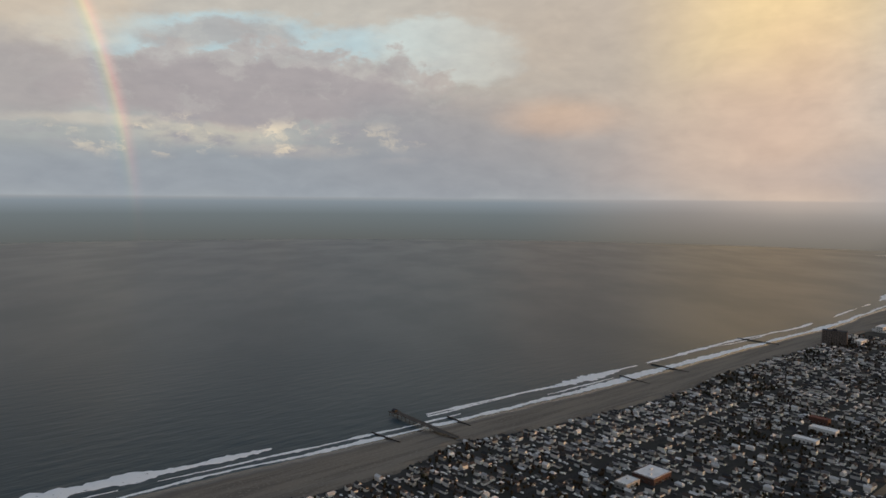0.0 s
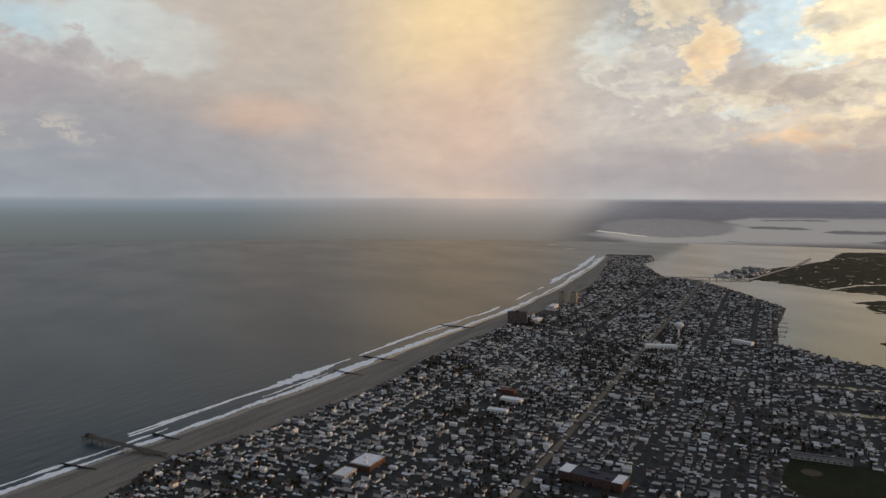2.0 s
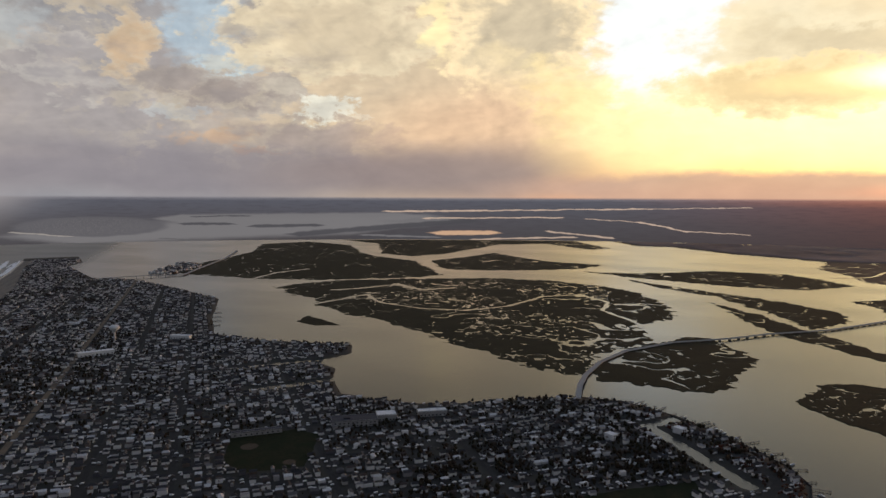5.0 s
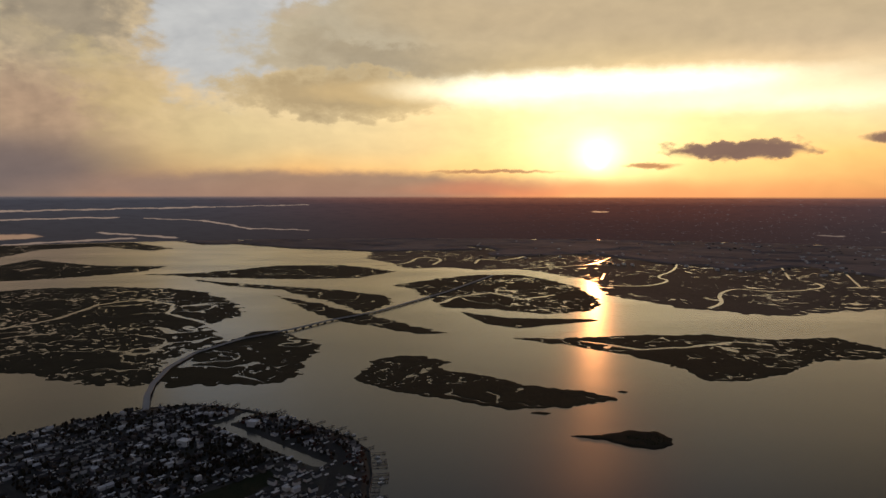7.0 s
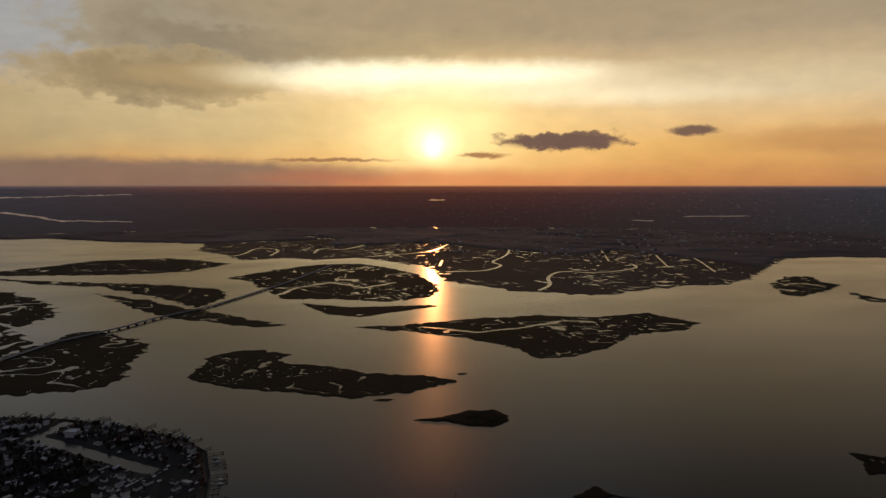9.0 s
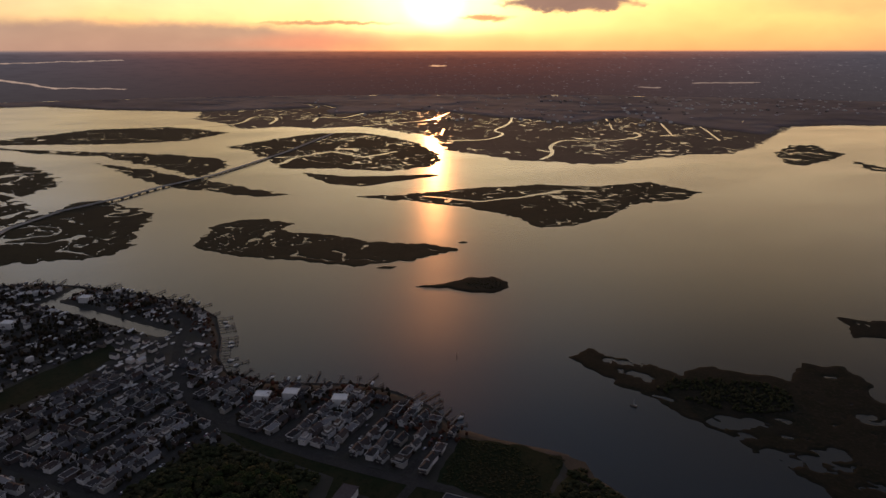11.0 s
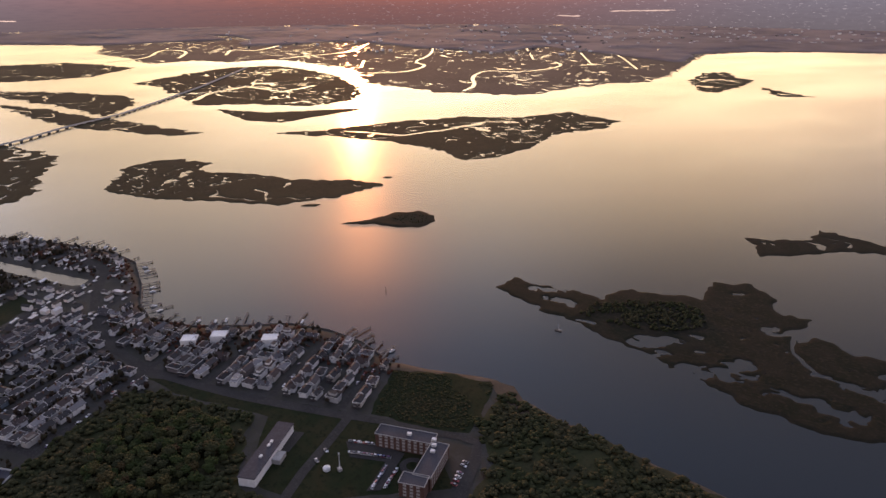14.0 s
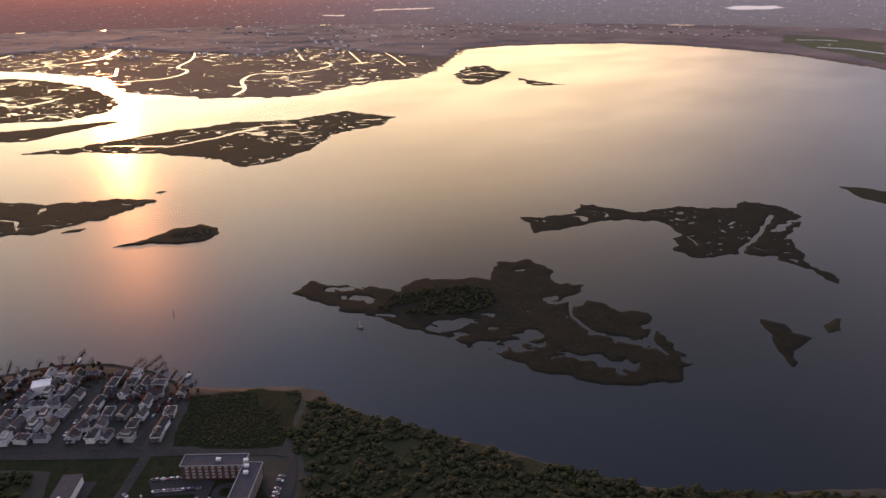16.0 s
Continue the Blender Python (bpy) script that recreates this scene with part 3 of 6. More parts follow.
POINT_LINE = [(540, -206), (504, -222), (462, -228), (438, -246), (414, -270), (390, -288), (358, -288), (324, -295), (294, -304), (264, -312),
              (222, -326), (180, -338), (132, -355), (90, -384), (24, -446), (-96, -516), (-480, -576), (-1080, -360)]
ISLAND = BEACH_LINE + BAY_LINE + POINT_LINE
TOWN_EDGE = [(-1080, -72), (-540, 348), (-192, 636), (-48, 738), (18, 834), (114, 882), (240, 966), (360, 1056), (480, 1182), (720, 1380), (894, 1530), (1104, 1668), (1554, 2142), (1992, 2688), (2220, 2928)]
CANAL = [(778, -24), (840, 22), (912, 74), (942, 98)]
CANALS = [CANAL, [(942, 96), (991, 58)], [(985, 594), (920, 643), (875, 681)], [(1085, 690), (1033, 745), (974, 796)]]


def canal_distance(x, y):
    return np.minimum.reduce([line_distance(x, y, c) for c in CANALS])


def ocean_side(x, y):
    """Metres from the edge of the town towards the open sea (below 0 in the town)."""
    d = line_distance(x, y, TOWN_EDGE)
    return d * np.where(inside(x, y, TOWN_EDGE + [(2040, 4320), (-2160, 2160), (-2160, -120)]), 1, -1)


def town_height(x, y):
    d = signed(x, y, ISLAND) + 3 * fbm(x, y, 30, 3)
    z = np.clip(d / 4.0, -1, 1) * 1.8
    canal = canal_distance(x, y)
    z = np.minimum(z, np.clip((canal - 9) / 3.0, -0.6, 1) * 1.8)
    return np.where(ocean_side(x, y) > 4, -2.0, z)


def beach_height(x, y):
    e = ocean_side(x, y)
    w = signed(x, y, ISLAND) + 5 * fbm(x, y, 60, 8)
    z = np.clip(w / 55.0, -0.4, 1) * 1.9
    dune = np.exp(-((e - 10) / 9.0) ** 2) * (1.6 + 1.2 * fbm(x, y, 22, 9))
    z = np.where(w > 0, z + dune + 0.16 * fbm(x, y, 14, 2), z)
    return np.where(e < -3, -2.0, z)


sea = bpy.data.meshes.new("water")
rings = [0, 300, 900, 1800, 3000, 4200, 4940]
sv, sf = [], []
for r in rings[1:]:
    for k in range(96):
        a = 2 * math.pi * k / 96
        sv.append((r * math.sin(a), r * math.cos(a), 0))
sf.append(list(range(95, -1, -1)))
for j in range(len(rings) - 2):
    for k in range(96):
        m = (k + 1) % 96
        sf.append((j * 96 + k, j * 96 + m, (j + 1) * 96 + m, (j + 1) * 96 + k)[::-1])
sea.from_pydata(sv, [], sf)
sea.materials.append(WATER)
tagged(new("water", sea), "grey-green sea and calm sunset-lit bay water", "water", kind="structure")

tagged(grid_sheet("ground", (-1080, -620, 2510, 3120), 7, town_height, TOWN), "dark ground of town lots on a barrier island", "ground", kind="structure")
tagged(grid_sheet("beach", (-1080, -120, 2350, 3120), 7, beach_height, SAND, cut=-0.5), "damp grey-brown sand beach with low dunes", "beach", kind="structure")


def marsh(name, outline, step, seed, ponds=0.3, creek=0.03, jitter=13.0, creeks=(), mat=None, high=0.6, label="brown salt marsh island cut by creeks and ponds", pools=(), grain=13.0):
    """Low marsh inside an outline: winding creeks, specks of standing water, and ragged pools along given lines."""
    pts = np.array(outline, float)
    lo, hi = pts.min(0) - 30, pts.max(0) + 30

    def height(x, y):
        d = signed(x, y, outline) + jitter * fbm(x, y, 70, seed) + 1.5 * jitter * fbm(x, y, 22, seed + 4, 2) + 0.9 * jitter * fbm(x, y, 9, seed + 12, 2)
        z = np.clip(d / (1.6 * step), -1, 1) * high
        wx, wy = x + 30 * fbm(x, y, 80, seed + 1, 3), y + 30 * fbm(x, y, 80, seed + 2, 3)
        run = np.abs(fbm(wx, wy, 150, seed + 3, 3))
        rill = np.abs(fbm(wx, wy, 62, seed + 15, 2)) + 0.12 * sstep(-fbm(x, y, 110, seed + 16, 2), -0.1, 0.25)
        pool = fbm(wx, wy * 1.2, grain, seed + 6, 3)
        area = sstep(fbm(x, y, 170, seed + 7, 3), -0.2, 0.2)
        wet = np.maximum(sstep(creek - run, -0.01, 0.01), 0.9 * sstep(0.9 * creek - rill, -0.008, 0.008))
        wet = np.maximum(wet, sstep(pool, ponds + 0.42 - 0.34 * area, ponds + 0.47 - 0.34 * area))
        z = z - sstep(d, 4, 14) * (1.4 * high) * wet
        for path, width in creeks:
            c = line_distance(x + 7 * fbm(x, y, 45, seed + 5), y + 7 * fbm(x, y, 45, seed + 8), path) + 0.35 * width * fbm(x, y, 11, seed + 13, 2)
            z = np.minimum(z, np.clip((c - width / 2) / 4.0, -0.7, 1) * high)
        for path, width in pools:
            c = line_distance(x, y, path) + 0.7 * width * fbm(x, y, 16, seed + 21, 3)
            m = sstep(width / 2 - c, -1.0, 1.5) * sstep(fbm(wx, wy, 9, seed + 22, 3), -0.3, -0.12)
            z = np.minimum(z, high * (1 - 1.6 * m))
        z = z + 0.1 * fbm(x, y, 12, seed + 9) * (z > 0.2)
        return np.where(np.hypot(x, y) < 4900, z, -2.0)
    ob = grid_sheet(name, (lo[0], lo[1], hi[0], hi[1]), step, height, mat or MARSH, cut=-0.2)
    return tagged(ob, label, "marsh island")


M1 = [(1926, 1392), (2070, 1362), (2178, 1278), (2268, 1152), (2370, 984), (2466, 798), (2472, 582), (2388, 402), (2250, 252), (2022, 162), (1854, 132), (1752, 168), (1674, 210), (1542, 156),
      (1446, 168), (1320, 234), (1164, 222), (1170, 276), (1248, 402), (1350, 558), (1482, 756), (1620, 1020), (1650, 1080), (1746, 1122), (1818, 1272)]
marsh("marsh_island", M1, 4.5, 11, 0.1, 0.026, creeks=[([(1655, 1075), (1890, 1035), (1750, 910), (1710, 775), (1725, 650), (1850, 565), (2075, 525), (2155, 435), (2030, 325), (1870, 315), (1740, 220), (1650, 170)], 13), ([(1935, 1180), (1990, 1130), (2160, 1060), (2050, 925), (2145, 850)], 22)],
      label="broad brown salt marsh island with winding creeks")
marsh("marsh_island", [(1248, 222), (1344, 204), (1482, 150), (1590, 84), (1578, 36), (1500, -6), (1416, -60), (1296, -24), (1164, 0), (1134, 42), (1146, 114), (1152, 192), (1188, 216)], 3.2, 21, 0.15, 0.024, 8)
marsh("marsh_island", [(2130, 2034), (2412, 2166), (2784, 2280), (3084, 2388), (3630, 2730), (3948, 2592), (3762, 2172), (3270, 1818), (3090, 1602), (2976, 1368), (2610, 1128), (2490, 1032), (2382, 1074), (2238, 1248), (2154, 1356), (2088, 1578), (2094, 1668), (2082, 1824), (2094, 1974)], 9, 31, 0.34, 0.016,
      creeks=[([(2094, 1608), (2280, 1656), (2460, 1620)], 16)])
marsh("marsh_island", [(4782, 3246), (5160, 2940), (5472, 2280), (5580, 1800), (4800, 1014), (4206, 678), (4038, 750), (4440, 1122), (4242, 1368), (3402, 1404), (3192, 1500), (3300, 1710), (3996, 2106), (4260, 2586), (4362, 2886)], 12, 41, 0.3, 0.02)
marsh("marsh_island", [(3024, 1320), (3276, 1236), (3588, 1188), (3360, 966), (3198, 756), (3150, 534), (2976, 576), (2796, 756), (2718, 924), (2688, 1110)], 8, 51, 0.3, 0.025)
marsh("marsh_island", [(2604, 336), (2412, 90), (2238, -144), (2094, -264), (1926, -264), (1800, -180), (2004, -96), (2298, 42), (2424, 228)], 6, 61, 0.26, 0.02, 12)
marsh("marsh_island", [(2190, 78), (2082, 12), (1962, -72), (1818, -138), (1668, -228), (1524, -300), (1476, -336), (1488, -270), (1578, -192), (1674, -102), (1842, -42), (2058, 24)], 5, 71, 0.34, 0.018, 8)
marsh("marsh_island", [(2832, 546), (2838, 384), (2946, 234), (3084, 72), (3072, -198), (2928, -300), (2754, -396), (2574, -240), (2556, -108), (2586, 84), (2652, 216), (2694, 336)], 7, 81, 0.22, 0.03, 12)
marsh("marsh_island", [(2340, -318), (2472, -492), (2580, -684), (2544, -846), (2322, -900), (2142, -912), (1818, -846), (1692, -756), (1674, -630), (1770, -528), (1836, -390), (2034, -390), (2238, -372)], 5, 91, 0.17, 0.024, 10, creeks=[([(1860, -365), (2025, -475), (2095, -595), (1940, -650), (2005, -775)], 14)])
marsh("marsh_island", [(1752, -420), (1644, -516), (1590, -708), (1566, -720), (1536, -594), (1506, -498), (1572, -438)], 5, 101, 0.45, 0.01, 4)
marsh("marsh_island", [(1122, -96), (1212, -120), (1266, -144), (1290, -186), (1278, -234), (1218, -276), (1194, -246), (1146, -264), (1116, -318), (1050, -354), (1014, -408), (966, -456), (948, -462), (924, -414), (924, -354), (924, -300), (972, -246), (1014, -192), (1050, -150)], 2.6, 111, 0.26, 0.008, 6, grain=8.0, pools=[([(1120, -175), (1165, -215), (1190, -228)], 16), ([(1010, -330), (1030, -345)], 8)],
      creeks=[([(960, -282), (1000, -296), (1020, -290)], 3.5)])
marsh("marsh_islet", [(908, -314), (912, -330), (902, -350), (894, -334)], 2, 121, 0.9, 0, 1)
marsh("marsh_islet", [(982, -480), (986, -492), (977, -502), (972, -490)], 2, 122, 0.9, 0, 1)
marsh("marsh_island", [(810, -330), (804, -372), (810, -420), (804, -450), (774, -458), (750, -444), (744, -414), (762, -384), (786, -370)], 3, 131, 0.8, 0, 3, mat=SHADED_MARSH, high=0.9, label="small low islet of dark brush in the bay")
marsh("marsh_island", [(1410, -444), (1386, -534), (1380, -594), (1386, -714), (1356, -870), (1284, -978), (1272, -1128), (1188, -1134), (1134, -1146), (1086, -1062), (1098, -948), (1020, -816), (990, -708), (1008, -660), (1092, -666), (1170, -636), (1236, -594), (1296, -546)], 4, 141, 0.22, 0.014, 8,
      creeks=[([(1340, -590), (1250, -665), (1250, -775), (1275, -890), (1240, -940)], 12)])
marsh("marsh_island", [(1500, -1812), (1590, -1986), (1566, -2064), (1446, -1980), (1392, -1974), (1314, -1806), (1290, -1686), (1314, -1638)], 5, 151, 0.18, 0.03, 9, pools=[([(1480, -1830), (1420, -1900)], 50)])
marsh("marsh_island", [(1290, -1860), (1206, -1842), (1092, -1824), (1158, -1746)], 5, 161, 0.3, 0.03, 8)
I5 = [(540, -390), (542, -426), (516, -434), (492, -454), (462, -466), (456, -504), (438, -534), (414, -552), (426, -594), (408, -618), (366, -606), (348, -588), (324, -594), (318, -558), (300, -540), (300, -570), (282, -570), (264, -564),
      (246, -576), (228, -552), (198, -540), (174, -522), (168, -504), (180, -474), (210, -444), (240, -432), (294, -426), (336, -426), (372, -420), (414, -414), (450, -408), (492, -396)]
marsh("marsh_island", I5, 2.0, 171, 0.5, 0.0, 5.0, mat=SHADED_MARSH, grain=7.0,
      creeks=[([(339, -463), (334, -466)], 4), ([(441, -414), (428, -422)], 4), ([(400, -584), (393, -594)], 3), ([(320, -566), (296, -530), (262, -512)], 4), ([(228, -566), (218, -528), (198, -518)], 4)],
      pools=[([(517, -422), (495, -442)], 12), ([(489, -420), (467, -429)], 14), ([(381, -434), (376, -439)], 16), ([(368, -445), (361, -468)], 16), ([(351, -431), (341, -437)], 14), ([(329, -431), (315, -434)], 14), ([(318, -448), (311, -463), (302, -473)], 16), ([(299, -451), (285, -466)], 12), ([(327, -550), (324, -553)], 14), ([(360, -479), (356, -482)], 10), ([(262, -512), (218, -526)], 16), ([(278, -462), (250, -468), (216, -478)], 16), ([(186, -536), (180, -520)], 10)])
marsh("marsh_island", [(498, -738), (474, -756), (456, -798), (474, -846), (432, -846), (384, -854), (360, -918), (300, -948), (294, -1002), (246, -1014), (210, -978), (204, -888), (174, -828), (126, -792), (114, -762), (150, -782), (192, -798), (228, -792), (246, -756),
      (300, -744), (306, -804), (330, -838), (366, -838), (402, -810), (432, -738), (450, -696), (474, -726)], 2.6, 181, 0.26, 0.012, 6, grain=8.0, pools=[([(216, -960), (222, -900)], 14)], mat=SHADED_MARSH, creeks=[([(246, -960), (240, -888), (228, -792)], 5)])
marsh("marsh_islet", [(156, -636), (138, -642), (126, -630), (108, -630), (114, -594), (108, -564), (126, -588)], 2.5, 191, 0.3, 0.02, 2, mat=SHADED_MARSH)
marsh("marsh_islet", [(108, -660), (102, -684), (94, -660), (102, -648)], 2.5, 192, 0.9, 0, 2)
marsh("marsh_islet", [(210, -1164), (180, -1182), (120, -1182), (72, -1128), (138, -1110), (174, -1122)], 3, 193, 0.5, 0.01, 3)
marsh("marsh_islet", [(1404, 960), (1488, 984), (1404, 834), (1380, 894)], 4, 194, 0.5, 0, 3)

MAIN_SHORE = [(5856, 1500), (5160, 960), (4482, 540), (4488, 348), (4080, 24), (3888, -252), (3738, -408), (3372, -330), (3096, -426), (2838, -456), (2880, -618), (2754, -726), (2742, -912), (2544, -984), (2316, -1032), (2112, -960), (1974, -936),
              (1824, -978), (1710, -1008), (1650, -1080), (1566, -1140), (1530, -1224), (1548, -1374), (1572, -1506), (1536, -1668), (1662, -1932), (1872, -2280), (1986, -2472), (1944, -2700), (1782, -2958), (1590, -3144)]
MAIN_FAR = [(1344, -3216), (1074, -3162), (828, -3096), (576, -2892), (438, -2766), (120, -2640), (-360, -2580), (-1800, -3000), (-3000, -4980), (0, -5844), (1800, -5568), (3600, -4620), (4860, -3180), (5580, -1680), (5844, -240)]
MAINLAND = MAIN_SHORE + MAIN_FAR


FAR_FIELD = [(1140, -4058), (918, -4089), (638, -3897), (476, -2993), (651, -3224), (811, -3361), (1032, -3674)]


def woods_height(x, y):
    d = signed(x, y, MAINLAND)
    edge = 760 + 180 * fbm(x, y, 500, 5, 3)
    edge = np.where(y < -2150, 40, edge)
    edge = np.where((y > -1000) & (x > 3800), 60, edge)
    z = 5 + 2.5 * fbm(x, y, 120, 6, 3) + 1.5 * fbm(x, y, 30, 12, 1)
    z = np.where(fbm(x, y, 170, 14, 3) > 0.32, 0.8, z)
    z = np.where(inside(x, y, FAR_FIELD), -1.0, z)
    return np.where((d > edge) & (np.hypot(x, y) < 4900), z, -1.0)


marsh("mainland", MAINLAND, 9, 201, 0.24, 0.02, 14, grain=22.0, mat=HAZED_STRAW, label="low brown mainland marsh behind the bay")
tagged(grid_sheet("woods", (-2600, -4900, 4900, 1600), 18, woods_height, WOODS, cut=0.0), "bare brown autumn woods on the mainland", "woods", kind="stuff")


# ---------------------------------------------------------------- shape helpers
class Shape:
    """Vertices and faces that become one mesh."""

    def __init__(self):
        self.v, self.f, self.m = [], [], []

    def add(self, verts, faces, slot=0):
        k = len(self.v)
        self.v += [tuple(p) for p in verts]
        self.f += [tuple(i + k for i in f) for f in faces]
        self.m += [slot] * len(faces)
        return self

    def box(self, x0, y0, z0, x1, y1, z1, slot=0):
        v = [(x0, y0, z0), (x1, y0, z0), (x1, y1, z0), (x0, y1, z0), (x0, y0, z1), (x1, y0, z1), (x1, y1, z1), (x0, y1, z1)]
        return self.add(v, [(3, 2, 1, 0), (4, 5, 6, 7), (0, 1, 5, 4), (1, 2, 6, 5), (2, 3, 7, 6), (3, 0, 4, 7)], slot)

    def gable(self, x0, y0, x1, y1, z, rise, thick=0.25, slot=0):
        """A pitched roof slab whose ridge runs along y."""
        c = (x0 + x1) / 2
        v = []
        for y in (y0, y1):
            v += [(x0, y, z), (c, y, z + rise), (x1, y, z), (x1, y, z + thick), (c, y, z + rise + thick), (x0, y, z + thick)]
        return self.add(v, [(0, 1, 4, 5), (1, 2, 3, 4), (11, 10, 7, 6), (10, 9, 8, 7), (5, 4, 10, 11), (4, 3, 9, 10), (1, 0, 6, 7), (2, 1, 7, 8), (0, 5, 11, 6), (3, 2, 8, 9)], slot)

    def hip(self, x0, y0, x1, y1, z, rise, slot=0):
        c, r = (x0 + x1) / 2, min(x1 - x0, y1 - y0) / 2
        v = [(x0, y0, z), (x1, y0, z), (x1, y1, z), (x0, y1, z), (c, y0 + r, z + rise), (c, y1 - r, z + rise)]
        return self.add(v, [(0, 1, 4), (1, 2, 5, 4), (2, 3, 5), (3, 0, 4, 5), (3, 2, 1, 0)], slot)

    def tube(self, a, b, r0, r1, n=6, slot=0, caps=True):
        a, b = Vector(a), Vector(b)
        d = (b - a).normalized()
        s = d.orthogonal().normalized()
        t = d.cross(s)
        v = []
        for p, r in ((a, r0), (b, r1)):
            v += [p + (s * math.cos(2 * math.pi * k / n) + t * math.sin(2 * math.pi * k / n)) * r for k in range(n)]
        f = [(k, (k + 1) % n, n + (k + 1) % n, n + k) for k in range(n)]
        if caps:
            f += [tuple(range(n - 1, -1, -1)), tuple(range(n, 2 * n))]
        return self.add(v, f, slot)

    def clump(self, c, r, rnd, flat=0.8, slot=0):
        """A small uneven tuft: an icosahedron with shaken corners."""
        g = (1 + 5 ** 0.5) / 2
        q = [(-1, g, 0), (1, g, 0), (-1, -g, 0), (1, -g, 0), (0, -1, g), (0, 1, g), (0, -1, -g), (0, 1, -g), (g, 0, -1), (g, 0, 1), (-g, 0, -1), (-g, 0, 1)]
        v = []
        for p in q:
            k = r / 1.902 * rnd.uniform(0.65, 1.3)
            v.append((c[0] + p[0] * k, c[1] + p[1] * k, c[2] + p[2] * k * flat))
        return self.add(v, [(0, 11, 5), (0, 5, 1), (0, 1, 7), (0, 7, 10), (0, 10, 11), (1, 5, 9), (5, 11, 4), (11, 10, 2), (10, 7, 6), (7, 1, 8),
                            (3, 9, 4), (3, 4, 2), (3, 2, 6), (3, 6, 8), (3, 8, 9), (4, 9, 5), (2, 4, 11), (6, 2, 10), (8, 6, 7), (9, 8, 1)], slot)

    def mesh(self, name, mats, smooth=False):
        me = bpy.data.meshes.new(name)
        me.from_pydata(self.v, [], self.f)
        for m in (mats if isinstance(mats, (list, tuple)) else [mats]):
            me.materials.append(m)
        if max(self.m, default=0):
            me.polygons.foreach_set("material_index", np.array(self.m, dtype=np.int32))
        if smooth:
            me.shade_smooth()
        return me


def part(name, me, parent, m=None, label=""):
    """Links a mesh as one part under its thing."""
    ob = new(name, me)
    ob.parent = parent
    if m is not None:
        ob.matrix_basis = m
    if label:
        ob["label"] = label
    return ob


def thing(name, label, category, group="", m=None, kind=""):
    ob = tagged(new(name), label, category, group, kind)
    if m is not None:
        ob.matrix_basis = m
    return ob


def by_random(stops, rough, fine=1.5, dirt=(0.05, 0.05, 0.05), amount=0.3):
    """Paint that differs from object to object, with stains over it."""
    def build(n):
        r = n.node("ShaderNodeObjectInfo").outputs["Random"]
        col = n.ramp(r, [(p, rgb(*c)) for p, c in stops])
        k = n.noise(where(n), fine, 4)
        col = n.mix(n.smooth(k, 0.42, 0.75, 0.0, amount), col, rgb(*dirt))
        return surface(n, col, rough, 0, k, 0.2, 0.05)
    return build


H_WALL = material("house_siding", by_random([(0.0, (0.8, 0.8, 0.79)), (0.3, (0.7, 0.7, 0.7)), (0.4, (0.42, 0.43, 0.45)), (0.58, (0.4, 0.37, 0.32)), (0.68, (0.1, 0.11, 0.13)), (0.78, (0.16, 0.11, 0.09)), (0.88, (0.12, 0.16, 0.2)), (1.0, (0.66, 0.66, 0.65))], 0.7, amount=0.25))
H_ROOF = material("house_shingles", by_random([(0.0, (0.018, 0.018, 0.022)), (0.35, (0.032, 0.031, 0.034)), (0.6, (0.05, 0.049, 0.053)), (0.75, (0.045, 0.028, 0.024)), (0.9, (0.08, 0.08, 0.088)), (1.0, (0.26, 0.26, 0.27))], 0.9, 2.5))
TRIM = material("white_trim", speckled((0.78, 0.78, 0.77), (0.7, 0.7, 0.69), 0.5, rough=0.6))
BRICK = material("red_brick", speckled((0.1, 0.05, 0.038), (0.075, 0.04, 0.032), 0.8, (0.13, 0.07, 0.052), 6, 0.85))
GLASS = material("window_glass", lambda n: surface(n, rgb(0.015, 0.018, 0.022), 0.08))
TIMBER = material("weathered_timber", speckled((0.16, 0.145, 0.13), (0.1, 0.09, 0.08), 0.6, (0.22, 0.2, 0.18), 4, 0.85))
DARKWOOD = material("wet_dark_timber", speckled((0.045, 0.038, 0.033), (0.03, 0.027, 0.025), 0.6, (0.07, 0.06, 0.05), 4, 0.7))
CONCRETE = material("concrete", speckled((0.34, 0.33, 0.31), (0.27, 0.26, 0.25), 0.2, (0.4, 0.39, 0.37), 3, 0.85))
BARK = material("bark", speckled((0.07, 0.055, 0.045), (0.05, 0.04, 0.034), 2, rough=0.95))
LEAVES = material("autumn_leaves", by_random([(0.0, (0.028, 0.042, 0.014)), (0.35, (0.036, 0.048, 0.016)), (0.6, (0.042, 0.044, 0.018)), (0.78, (0.034, 0.038, 0.02)), (0.92, (0.056, 0.052, 0.02)), (1.0, (0.062, 0.04, 0.02))], 0.95, 0.8, (0.02, 0.025, 0.012), 0.6))
SCRUB = material("dark_scrub", speckled((0.03, 0.036, 0.015), (0.042, 0.04, 0.02), 0.04, (0.02, 0.024, 0.012), 0.4, 0.95))
RUST_SCRUB = material("rusty_hedges", speckled((0.036, 0.025, 0.018), (0.024, 0.025, 0.014), 0.03, (0.05, 0.032, 0.022), 0.5, 0.95))
FLATROOF = material("grey_flat_roof", speckled((0.034, 0.036, 0.05), (0.026, 0.028, 0.04), 0.1, (0.05, 0.052, 0.066), 1.2, 0.85))
WHITE_ROOF = material("white_membrane_roof", speckled((0.75, 0.75, 0.75), (0.62, 0.63, 0.64), 0.1, (0.8, 0.8, 0.8), 1, 0.6))
